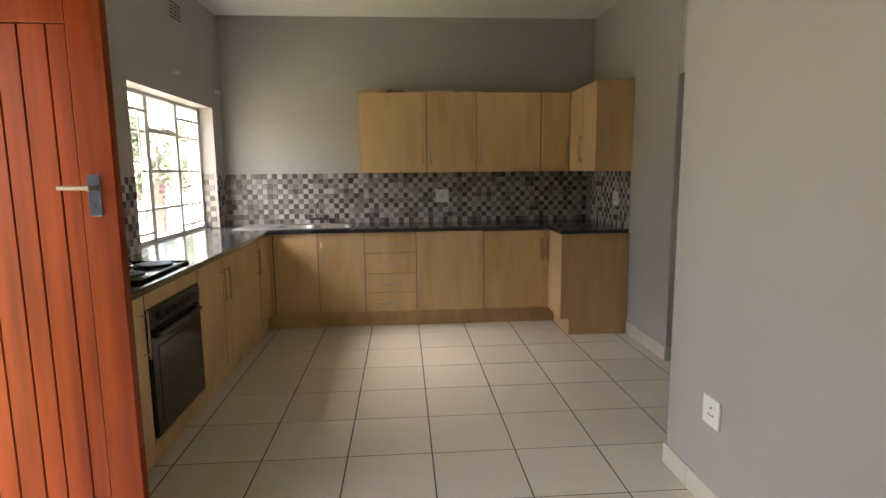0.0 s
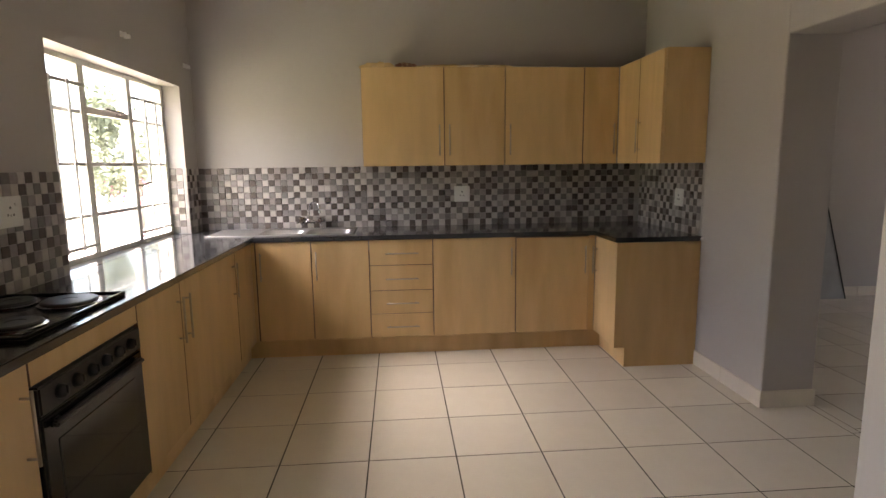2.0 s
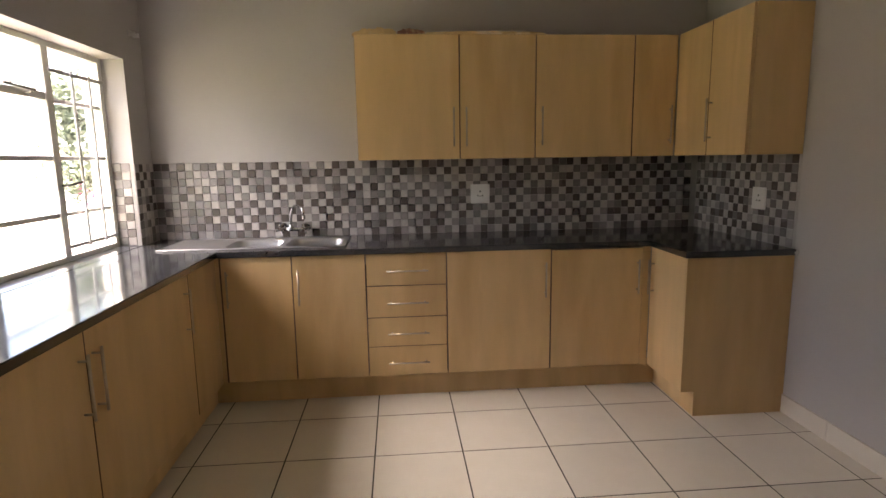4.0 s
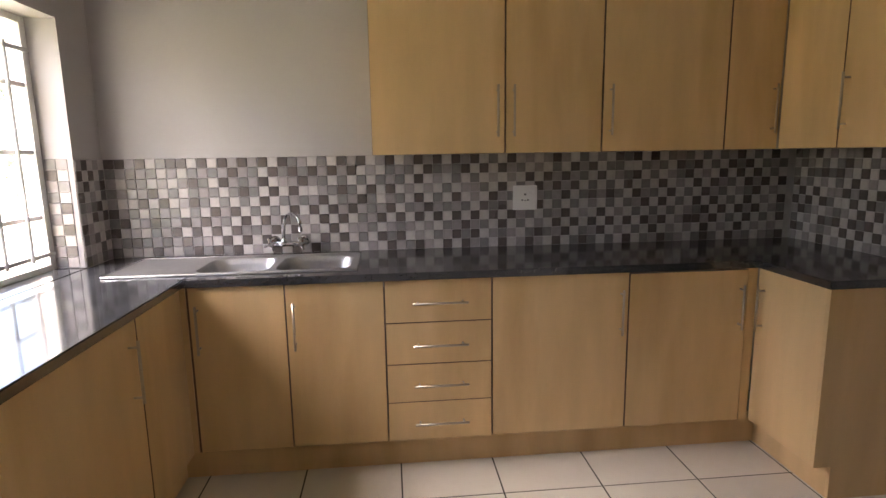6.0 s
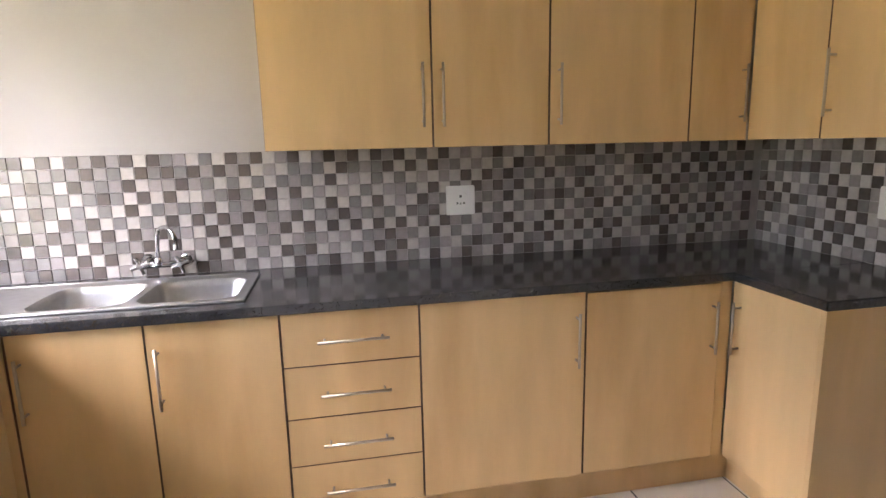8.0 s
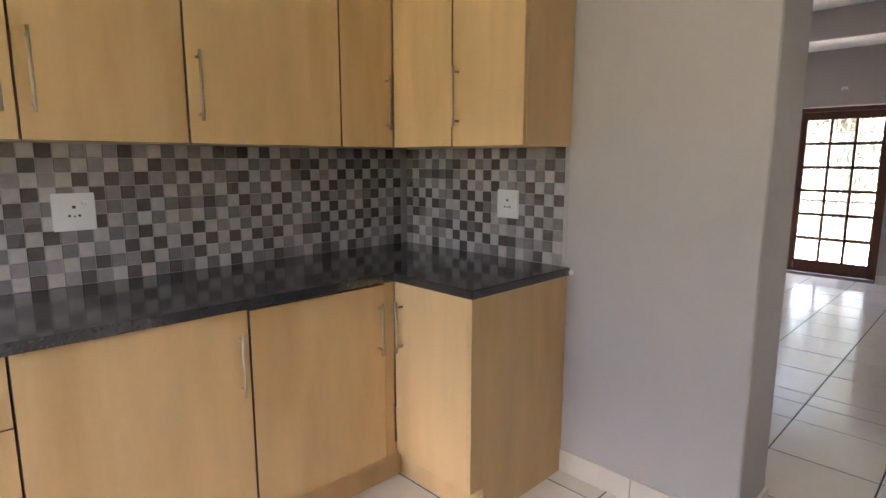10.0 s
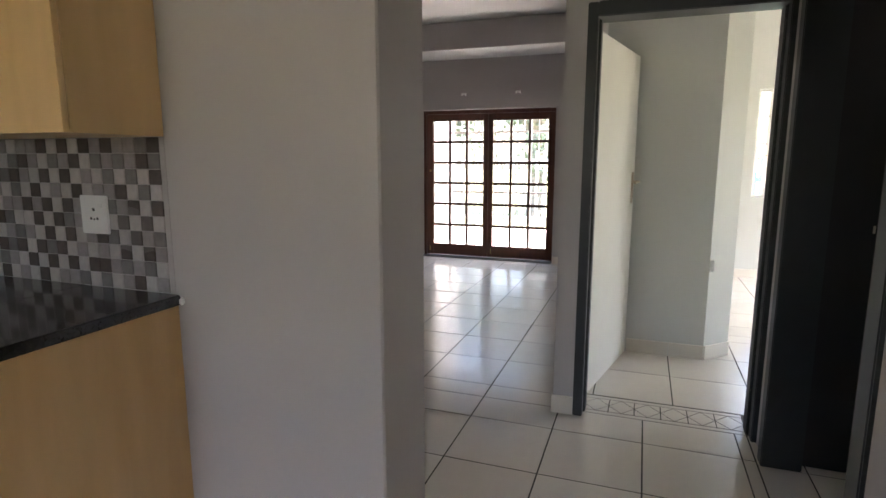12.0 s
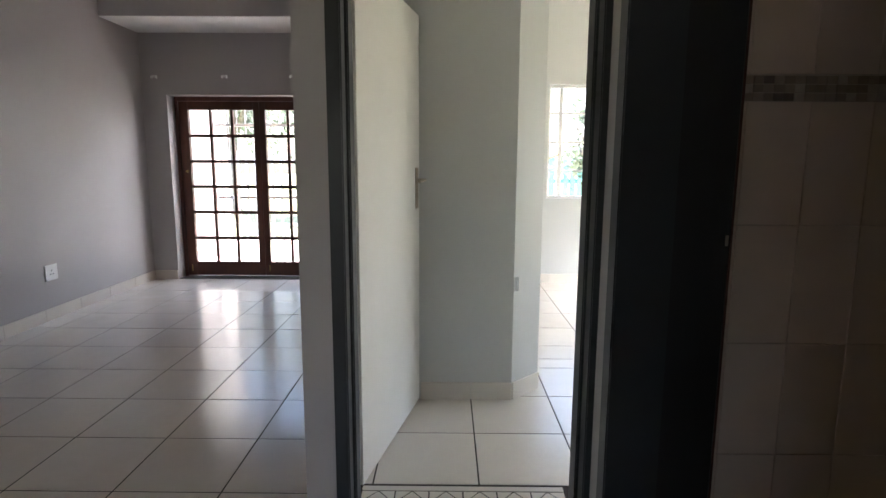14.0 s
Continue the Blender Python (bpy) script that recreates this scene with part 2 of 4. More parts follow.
def thing(name, at, label, category, group="", kind=""):
    """A thing: an Empty at its base, to which parts given in room coordinates are joined."""
    ob = new(name)
    ob.empty_display_size = 0.1
    ob.location = at
    BASE[ob] = Vector(at)
    return tagged(ob, label, category, group, kind)


def part(name, bm, material, parent, label="", smooth=False):
    """One mesh under a thing or under a part, its shape given in room coordinates."""
    o = BASE.get(parent, Vector((0, 0, 0)))
    bmesh.ops.translate(bm, verts=bm.verts, vec=-o)
    ob = new(name, mesh_of(name, bm, material, smooth))
    ob.parent = parent
    BASE[ob] = o
    return tagged(ob, label)


def solid(name, bm, material, label, category, kind="", group="", smooth=False):
    """A thing that is one plain mesh, in room coordinates."""
    return tagged(new(name, mesh_of(name, bm, material, smooth)), label, category, group, kind)


def setting(name, bm, material, label, category):
    return solid(name, bm, material, label, category, kind="structure")


# ---- the shell: kitchen, passage, living room, back room, bathroom ----
H = 2.845             # ceiling height
XL, XR = -1.40, 2.20  # kitchen side walls
YB = 5.99            # kitchen back wall
BLX, BLY = 1.535, 2.89  # corner of the block beside the entrance
OPEN_H = 2.04       # lintel of the passage opening

# left wall with window and entrance doorway
WY0, WY1, WZ0, WZ1 = 4.161, 5.738, 0.90, 1.980
DY0, DY1, DZ1 = 1.48, 2.36, 2.08
setting("wall_west", boxes(
    (XL - 0.24, -1.4, 0, XL, DY0, H), (XL - 0.24, DY0, DZ1, XL, DY1, H), (XL - 0.24, DY1, 0, XL, WY0, H),
    (XL - 0.24, WY0, 0, XL, WY1, WZ0 - 0.004), (XL - 0.24, WY0, WZ1, XL, WY1, H), (XL - 0.24, WY1, 0, XL, YB + 0.24, H)),
    WALL, "grey painted kitchen wall with window and doorway", "wall")
setting("wall_north", boxes((XL, YB, 0, 2.51, YB + 0.24, H)), WALL, "grey painted wall behind the kitchen cabinets", "wall")
setting("wall_east", boxes((XR, 4.275, 0, 2.51, YB, H), (XR, 3.09, OPEN_H, 2.51, 4.275, H), bevel=0.006), WALL,
        "grey painted thick wall with a passage opening", "wall")
setting("wall_entry_block", boxes((BLX, -1.4, 0, XR, BLY, H), (XR, 2.70, 0, 2.33, 3.10, H), bevel=0.006), WALL,
        "light grey painted wall beside the entrance", "wall")
setting("wall_south", boxes((XL, -1.64, 0, BLX, -1.4, H)), WALL, "plain grey wall", "wall")
# passage: doorway wall and bathroom wall
FX = 3.67
setting("wall_passage_end", boxes((FX, 3.905, 0, FX + 0.12, 4.012, H), (FX, 3.045, 2.03, FX + 0.12, 3.905, H), (FX, 2.97, 0, FX + 0.12, 3.045, H)),
        WALL, "grey painted wall with a steel-framed doorway", "wall")
setting("wall_bathroom", boxes((2.33, 2.94, 2.03, 3.50, 3.06, H), (3.50, 2.94, 0, FX, 3.06, H)),
        WALL, "dark grey wall above the bathroom doorway", "wall")
# living room
LX, LY = 7.80, 6.69
FDX = 7.945            # plane of the glazed doors, set back in the wall
FDY0, FDY1, FDZ = 4.662, 6.437, 1.93
setting("wall_living_north", boxes((2.235, LY, 0, 8.17, LY + 0.24, H), (2.235, YB + 0.24, 0, 2.51, LY, H)), WALL, "grey painted living room side wall", "wall")
setting("wall_living_east", boxes((LX, 3.885, 0, 8.17, FDY0, H), (LX, FDY0, FDZ, 8.17, FDY1, H), (LX, FDY1, 0, 8.17, LY, H)),
        WALL, "grey wall round the glazed double doors", "wall")
setting("wall_living_south", boxes((FX + 0.12, 3.892, 0, LX, 4.012, H)), WALL, "grey wall between living room and back room", "wall")
setting("bulkhead", boxes((7.165, 4.005, 2.545, LX, LY, H - 0.004), bevel=0.004), WALL, "grey dropped ceiling bulkhead", "bulkhead")
setting("bulkhead_soffit", boxes((7.17, 4.01, 2.539, LX, LY, 2.545)), CEIL, "white underside of the bulkhead", "ceiling")
# back room
RX = 7.73
W2Y0, W2Y1, W2Z0, W2Z1 = 1.35, 2.52, 0.89, 2.04
bm = boxes((4.768, 3.194, 0, 4.93, 3.892, H))
corner = [bm.verts.new(v) for v in ((4.768, 3.194, 0), (4.93, 3.194, 0), (4.93, 3.030, 0), (4.768, 3.194, H), (4.93, 3.194, H), (4.93, 3.030, H))]
for f in ((0, 2, 1), (3, 4, 5), (0, 3, 5, 2), (2, 5, 4, 1), (1, 4, 3, 0)):
    bm.faces.new([corner[i] for i in f])
bmesh.ops.recalc_face_normals(bm, faces=bm.faces)
setting("wall_back_corner", bm, WALL_LIGHT, "pale painted wall with an angled corner", "wall")
setting("wall_back_north", boxes((4.95, 3.765, 0, 7.93, 3.892, H)), WALL_LIGHT, "pale painted back room wall", "wall")
setting("wall_back_east", boxes((RX, 0.2, 0, RX + 0.2, W2Y0, H), (RX, W2Y0, 0, RX + 0.2, W2Y1, W2Z0), (RX, W2Y0, W2Z1, RX + 0.2, W2Y1, H), (RX, W2Y1, 0, RX + 0.2, 3.765, H)),
        WALL_LIGHT, "pale wall round the back room window", "wall")
# Unseen wall; its opening is added to let the fill lamp in.
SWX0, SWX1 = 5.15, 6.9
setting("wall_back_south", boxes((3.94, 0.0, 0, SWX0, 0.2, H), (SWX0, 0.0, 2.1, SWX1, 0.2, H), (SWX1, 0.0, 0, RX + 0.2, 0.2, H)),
        WALL_LIGHT, "pale wall with an unseen opening added for light", "wall")
# bathroom
BXW = 3.745
setting("wall_bath_east", boxes((BXW + 0.012, 0.2, 0, 3.94, 2.97, H)), WALL_LIGHT, "wall behind bathroom tiles", "wall")
# Small unseen hole, added so sky light lifts the bathroom tiles.
setting("wall_bath_south", boxes((XR, 0.6, 0, 2.6, 0.8, H), (2.6, 0.6, 0, 2.9, 0.8, 1.83), (2.6, 0.6, 2.13, 2.9, 0.8, H), (2.9, 0.6, 0, BXW + 0.012, 0.8, H)), WALL_LIGHT, "bathroom wall with an unseen opening added for light", "wall")
# ceilings
setting("ceiling", boxes((-1.63, -1.64, H, 2.59, YB + 0.24, H + 0.15), (2.59, 3.885, H, 8.17, LY + 0.24, H + 0.15), (2.59, 0.0, H, 8.17, 3.885, H + 0.15)), CEIL,
        "white painted plasterboard ceiling", "ceiling")
# floor bed under the tiles
setting("floor", boxes((-1.63, -1.64, -0.12, 8.17, LY + 0.24, -0.0018)), GROUT, "cream ceramic tiled floor with dark joints", "floor")

# ---- kitchen cabinets ----
FY, FX0 = 5.40, -0.875        # faces of the back and left door fronts
DT = 0.018


def bar_handle(parent, a, b, out):
    """A round steel bar on two posts, from a to b, standing off along out."""
    a, b, o = Vector(a), Vector(b), Vector(out)
    d = (b - a).normalized() * 0.022
    return part("handle", rods((a + o, b + o, 0.0052), (a + d, a + d + o, 0.0042), (b - d, b - d + o, 0.0042), n=10), STEEL, parent, "brushed steel bar handle", smooth=True)


def front(name, bm, axis, parent):
    """A door or drawer front: maple face, brown edging round it."""
    ob = part(name, bm, [MAPLE, EDGE_GAP], parent)
    for p in ob.data.polygons:
        p.material_index = 0 if abs(p.normal[axis]) > 0.8 else 1
    return ob


def base_unit(name, x0, x1, fronts, label, z_top=0.864):
    """A floor cabinet on the back run. fronts: (x0, x1, z0, z1, handle) each a door or drawer."""
    t = thing(name, ((x0 + x1) / 2, YB, 0.15), label, "cabinet", "base cabinets")
    # Carcass is coloured dark to paint the shade in the door gaps.
    part("body", boxes((x0 + 0.001, FY + DT + 0.002, 0.15, x0 + 0.017, YB - 0.01, z_top), (x1 - 0.017, FY + DT + 0.002, 0.15, x1 - 0.001, YB - 0.01, z_top),
                       (x0 + 0.017, FY + DT + 0.002, 0.15, x1 - 0.017, YB - 0.01, 0.166), (x0 + 0.017, YB - 0.02, 0.166, x1 - 0.017, YB - 0.01, z_top)), EDGE_GAP, t, "carcass coloured dark as gap shade behind the fronts")
    for fx0, fx1, z0, z1, h in fronts:
        kind = "drawer" if h == "mid" else "door"
        d = front(kind, boxes((fx0, FY, z0, fx1, FY + DT, z1), bevel=0.0013), 1, t)
        part("edging", boxes((fx0 + 0.001, FY + DT, z0 + 0.001, fx1 - 0.001, FY + DT + 0.0015, z1 - 0.001)), EDGE_GAP, d, "dark back edge of the front")
        if h == "mid":
            c, z = (fx0 + fx1) / 2 + 0.006, (z0 + z1) / 2 - 0.005
            bar_handle(d, (c - 0.118, FY, z), (c + 0.118, FY, z), (0, -0.032, 0))
        else:
            hx = fx0 + 0.034 if h == "l" else fx1 - 0.034
            bar_handle(d, (hx, FY, 0.588), (hx, FY, 0.792), (0, -0.032, 0))
    return t


base_unit("sink_cabinet", -0.846, -0.051, [(-0.846, -0.462, 0.142, 0.865, "l"), (-0.458, -0.053, 0.142, 0.865, "l")],
          "maple-finish sink base cabinet with two closed doors", 0.70)
base_unit("drawer_cabinet", -0.050, 0.409, [(-0.048, 0.407, 0.680, 0.865, "mid"), (-0.048, 0.407, 0.494, 0.678, "mid"), (-0.048, 0.407, 0.320, 0.492, "mid"), (-0.048, 0.407, 0.142, 0.3188, "mid")],
          "maple-finish cabinet with four closed drawers")
base_unit("base_cabinet", 0.410, 1.572, [(0.4115, 1.0175, 0.142, 0.865, "r"), (1.0225, 1.570, 0.142, 0.858, "r")],
          "maple-finish double-door base cabinet under black worktop")


def side_unit(name, y0, y1, fronts, label, extra=None):
    """A floor cabinet on the left run, its fronts facing the room."""
    t = thing(name, (XL, (y0 + y1) / 2, 0.15), label, "cabinet", "base cabinets")
    # Dark carcass colour stands in for shade between these fronts.
    part("body", boxes((XL + 0.01, y0 + 0.001, 0.15, FX0 - DT - 0.002, y0 + 0.017, 0.855), (XL + 0.01, y1 - 0.017, 0.15, FX0 - DT - 0.002, y1 - 0.001, 0.855),
                       (XL + 0.01, y0 + 0.017, 0.15, FX0 - DT - 0.002, y1 - 0.017, 0.166)), EDGE_GAP, t, "carcass coloured dark as gap shade behind the fronts")
    for fy0, fy1, z0, z1, h in fronts:
        d = front("door" if h else "panel", boxes((FX0 - DT, fy0, z0, FX0, fy1, z1), bevel=0.0016), 0, t)
        if h:
            hy = fy0 + 0.036 if h == "l" else fy1 - 0.042
            bar_handle(d, (FX0, hy, 0.575), (FX0, hy, 0.797), (0.032, 0, 0))
    if extra:
        bar_handle(d, (FX0, extra, 0.585), (FX0, extra, 0.802), (0.032, 0, 0))
    return t


side_unit("base_cabinet", 2.62, 2.998, [(2.624, 2.996, 0.142, 0.865, "r")], "narrow maple-finish base cabinet beside the oven")
side_unit("oven_housing", 3.0, 3.652, [(3.002, 3.65, 0.788, 0.865, ""), (3.002, 3.65, 0.142, 0.176, "")], "maple-finish cabinet housing the built-in oven")
side_unit("base_cabinet", 3.654, 4.995, [(3.656, 4.092, 0.142, 0.865, "r"), (4.096, 4.993, 0.142, 0.865, "l")], "maple-finish double-door base cabinet below the window", extra=4.93)
side_unit("base_cabinet", 4.997, 5.396, [(4.999, 5.394, 0.142, 0.865, "")], "maple-finish corner base cabinet beside the sink")

# end cabinet of the right return
t = thing("end_cabinet", (1.9, 5.2, 0), "maple-finish end cabinet against the grey wall", "cabinet", "base cabinets")
bm = bmesh.new()
outline = [(1.6165, 0.140), (1.690, 0.140), (1.690, 0.0), (XR - 0.004, 0.0), (XR - 0.004, 0.864), (1.6165, 0.864)]
near = [bm.verts.new((x, 4.985, z)) for x, z in outline]
far = [bm.verts.new((x, 5.003, z)) for x, z in outline]
bm.faces.new(near)
bm.faces.new(far[::-1])
for k in range(6):
    bm.faces.new((near[k], far[k], far[(k + 1) % 6], near[(k + 1) % 6]))
bmesh.ops.recalc_face_normals(bm, faces=bm.faces)
part("end_panel", bm, MAPLE, t)
d = part("door", boxes((1.618, 5.005, 0.142, 1.636, 5.396, 0.865), bevel=0.0012), MAPLE, t)
bar_handle(d, (1.618, 5.352, 0.588), (1.618, 5.352, 0.792), (-0.032, 0, 0))
part("body", boxes((1.64, 5.005, 0.15, XR - 0.01, 5.02, 0.86), (1.64, 5.02, 0.15, XR - 0.01, 5.40, 0.166)), MAPLE, t)
part("filler", boxes((1.573, 5.404, 0.142, 1.6165, 5.420, 0.865)), MAPLE, t)

solid("plinth", boxes((-0.935, 5.455, 0, 1.69, 5.471, 0.152)), MAPLE, "maple-finish kickboard below the back cabinets", "plinth")
solid("plinth", boxes((-0.951, 2.63, 0, -0.935, 5.471, 0.152)), MAPLE, "maple-finish kickboard below the window cabinets", "plinth")
solid("plinth", boxes((1.69, 5.004, 0, 1.706, 5.455, 0.152)), MAPLE, "short maple-finish kickboard of the end cabinet", "plinth")

t = thing("corner_filler", (-0.86, FY, 0.155), "narrow maple-finish filler strip in the cabinet corner", "filler strip")
part("strip", boxes((FX0 - DT, FY + 0.001, 0.142, -0.856, FY + 0.018, 0.865)), MAPLE, t)
# Dark sliver painting the corner gap's shade.
part("gap_strip", boxes((-0.8555, FY + 0.006, 0.142, -0.847, FY + 0.010, 0.865)), EDGE_GAP, t, "painted gap shade beside the door")

# worktop: one polished black slab round three sides, cut out for the bowls
WT0, WT1 = 0.867, 0.90
SX0, SX1, SY0, SY1 = -0.8565, -0.187, 5.498, 5.832
t = thing("worktop", (-0.3, 5.7, WT0), "black polished granite worktop on three sides", "worktop")
part("slab", boxes((XL + 0.006, 2.615, WT0, -0.857, YB - 0.007, WT1), bevel=0.004, seg=2), GRANITE, t)
for s in ((-0.8565, 5.385, XR - 0.006, SY0), (-0.8565, SY1, XR - 0.006, YB - 0.007), (-0.8565, SY0, SX0, SY1), (SX1, SY0, XR - 0.006, SY1)):
    part("slab", boxes((s[0], s[1], WT0, s[2], s[3], WT1)), GRANITE, t)
part("slab", boxes((1.600, 4.970, WT0, XR - 0.006, 5.3845, WT1), bevel=0.004, seg=2), GRANITE, t)

solid("sealant_bead", boxes((XR - 0.022, 4.954, 0.868, XR - 0.002, 4.9695, 0.893), bevel=0.006, seg=2), PLASTIC, "white sealant lump at the end of the worktop", "sealant")

# wall cabinets
UY, UZ0, UZ1 = 5.716, 1.386, 2.115


def wall_unit(x0, x1, doors, label):
    t = thing("wall_cabinet", ((x0 + x1) / 2, YB, UZ0), label, "cabinet", "wall cabinets")
    part("body", boxes((x0 + 0.002, UY + DT + 0.001, UZ0 + 0.004, x1 - 0.002, YB - 0.008, UZ1 - 0.002), bevel=0.001), MAPLE, t)
    # Thin dark strips put the shade of the door gaps into colour.
    for fx0, fx1, h in doors[:-1]:
        part("gap_strip", boxes((fx1 - 0.004, UY + DT - 0.001, UZ0 + 0.003, fx1 + 0.008, UY + DT + 0.0005, UZ1 - 0.003)), EDGE_GAP, t, "painted gap shade between the doors")
    part("gap_strip", boxes((x1 - 0.008, UY + DT - 0.001, UZ0 + 0.003, x1 - 0.0025, UY + DT + 0.0005, UZ1 - 0.003)), EDGE_GAP, t, "painted gap shade beside the door")
    for fx0, fx1, h in doors:
        d = front("door", boxes((fx0 + 0.001, UY, UZ0, fx1 - 0.0004, UY + DT, UZ1), bevel=0.0011), 1, t)
        hx = fx0 + 0.036 if h == "l" else fx1 - 0.036
        bar_handle(d, (hx, UY, 1.462), (hx, UY, 1.694), (0, -0.032, 0))


wall_unit(-0.088, 0.994, [(-0.088, 0.528, "r"), (0.532, 0.992, "l")], "maple-finish wall cabinet with two closed doors")
wall_unit(0.995, 1.884, [(0.997, 1.606, "l"), (1.610, 1.881, "r")], "maple-finish wall cabinet, wide and narrow doors")
t = thing("wall_cabinet", (2.0, 5.3, UZ0), "maple-finish return wall cabinet with an open-grained end", "cabinet", "wall cabinets")
part("body", boxes((1.906, 4.990, UZ0, XR - 0.004, 5.713, UZ1 + 0.004), bevel=0.0012), MAPLE, t)
front("door", boxes((1.886, 5.350, UZ0, 1.904, 5.712, UZ1), bevel=0.0016), 0, t)
d = part("door", boxes((1.886, 4.992, UZ0, 1.904, 5.346, UZ1), bevel=0.0012), MAPLE, t)
bar_handle(d, (1.886, 5.313, 1.462), (1.886, 5.313, 1.694), (-0.032, 0, 0))

# torn cardboard strips left on top of the wall cabinets
rng = random.Random(4)
for x0, x1, hh, lab in ((-0.097, 0.16, 0.036, "torn cream cardboard strip curling over the cabinet edge"), (0.165, 0.33, 0.030, "torn printed cardboard scrap on the wall cabinet"),
                        (0.335, 1.05, 0.018, "thin torn cardboard strip on the wall cabinet")):
    bm = bmesh.new()
    n = 26
    rows = []
    for i in range(n + 1):
        x = x0 + (x1 - x0) * i / n
        k = math.sin(math.pi * min(1, max(0, i / n))) ** 0.5
        top = hh * (0.35 + 0.65 * k) * rng.uniform(0.75, 1.1)
        sag = -0.012 * (1 - i / n) ** 3 if x0 < 0 else 0
        rows.append([bm.verts.new(v) for v in ((x, UY - 0.010, UZ1 + 0.0005 + sag), (x, UY - 0.006, UZ1 + top + sag), (x, UY + 0.09, UZ1 + 0.003 + top * 0.5), (x, UY + 0.09, UZ1 + 0.0005))])
    for a, b in zip(rows, rows[1:]):
        for k in range(4):
            bm.faces.new((a[k], a[(k + 1) % 4], b[(k + 1) % 4], b[k]))
    bm.faces.new(rows[0][::-1])
    bm.faces.new(rows[-1])
    bmesh.ops.recalc_face_normals(bm, faces=bm.faces)
    solid("cardboard_strip", bm, CARDPRINT if "printed" in lab else CARD, lab, "cardboard")

# ---- appliances, sink, tap, sockets ----
OX = -0.868
t = thing("built_in_oven", (OX, 3.30, 0.18), "black built-in electric oven with glass door", "oven")
part("body", boxes((XL + 0.05, 3.02, 0.19, OX - 0.03, 3.61, 0.765)), OVENTRIM, t)
p = part("control_panel", boxes((OX - 0.03, 3.004, 0.694, OX + 0.012, 3.626, 0.783), bevel=0.006, seg=2), OVENTRIM, t)
for i in range(6):
    y = 3.095 + i * 0.088
    k = part("knob", lathe([(0.0, 0.0), (0.023, 0.0), (0.021, 0.012), (0.017, 0.022), (0.0, 0.023)], (OX + 0.012, y, 0.739), 18, "X"), OVENTRIM, p, smooth=True)
    part("pointer", boxes((OX + 0.03, y - 0.003, 0.732, OX + 0.039, y + 0.003, 0.757), bevel=0.001), OVENTRIM, k)
d = part("door", boxes((OX - 0.03, 3.004, 0.172, OX + 0.010, 3.626, 0.688), bevel=0.006, seg=2), ENAMEL, t, "black enamelled oven door")
part("window", boxes((OX + 0.009, 3.07, 0.235, OX + 0.0135, 3.56, 0.600), bevel=0.002), OVENGLASS, d, "dark glass window")
part("handle", boxes((OX + 0.014, 3.035, 0.648, OX + 0.036, 3.595, 0.668), (OX + 0.008, 3.05, 0.642, OX + 0.026, 3.08, 0.672), (OX + 0.008, 3.55, 0.642, OX + 0.026, 3.58, 0.672), bevel=0.006, seg=2), OVENTRIM, d)

t = thing("electric_hob", (-1.15, 3.50, 0.90), "black enamelled hob with four solid plates", "hob")
HX0, HX1, HY0, HY1 = -1.365, -0.915, 3.07, 3.67
part("tray", boxes((HX0, HY0, 0.9005, HX1, HY1, 0.909), bevel=0.003), ENAMEL, t)
part("rim", boxes((HX0, HY0, 0.909, HX0 + 0.012, HY1, 0.917), (HX1 - 0.012, HY0, 0.909, HX1, HY1, 0.917), (HX0 + 0.012, HY0, 0.909, HX1 - 0.012, HY0 + 0.012, 0.917), (HX0 + 0.012, HY1 - 0.012, 0.909, HX1 - 0.012, HY1, 0.917), bevel=0.003), ENAMEL, t, "raised glossy rim")
for x, y, r in ((-1.035, 3.215, 0.075), (-1.04, 3.515, 0.092), (-1.245, 3.215, 0.092), (-1.24, 3.515, 0.075)):
    k = part("plate", lathe([(0.0, 0.0), (r, 0.0), (r, 0.010), (r - 0.006, 0.014), (0.03, 0.0135), (0.026, 0.0115), (0.0, 0.0115)], (x, y, 0.912), 32), IRON, t, "dark cast iron hotplate", smooth=False)
    part("ring", lathe([(r, 0.0), (r + 0.010, 0.0), (r + 0.010, 0.004), (r, 0.007)], (x, y, 0.9095), 32), CHROME, k, "thin chrome ring", smooth=False)

# stainless double sink with drainer
t = thing("kitchen_sink", (-0.64, 5.68, 0.90), "stainless steel double-bowl sink with drainer", "sink")


def bowl(x0, x1, y0, y1, depth):
    """A pressed basin with rounded corners, open at the top."""
    bm = bmesh.new()
    loops = []
    for inset, z, rad in ((0.0, 0.0, 0.06), (0.006, -0.006, 0.06), (0.012, -0.03, 0.06), (0.022, -depth + 0.03, 0.055), (0.05, -depth, 0.045)):
        a0, a1, b0, b1 = x0 + inset, x1 - inset, y0 + inset, y1 - inset
        ring = []
        for cx, cy, s in ((a1 - rad, b1 - rad, 0), (a0 + rad, b1 - rad, 90), (a0 + rad, b0 + rad, 180), (a1 - rad, b0 + rad, 270)):
            for k in range(6):
                a = radians(s + 18 * k)
                ring.append(bm.verts.new((cx + rad * math.cos(a), cy + rad * math.sin(a), 0.9055 + z)))
        loops.append(ring)
    for a, b in zip(loops, loops[1:]):
        m = len(a)
        for i in range(m):
            bm.faces.new((a[i], a[(i + 1) % m], b[(i + 1) % m], b[i]))
    bm.faces.new(loops[-1])
    bmesh.ops.recalc_face_normals(bm, faces=bm.faces)
    for f in bm.faces:
        f.normal_flip()
    return bm


BX = ((-0.856, -0.548), (-0.520, -0.195))
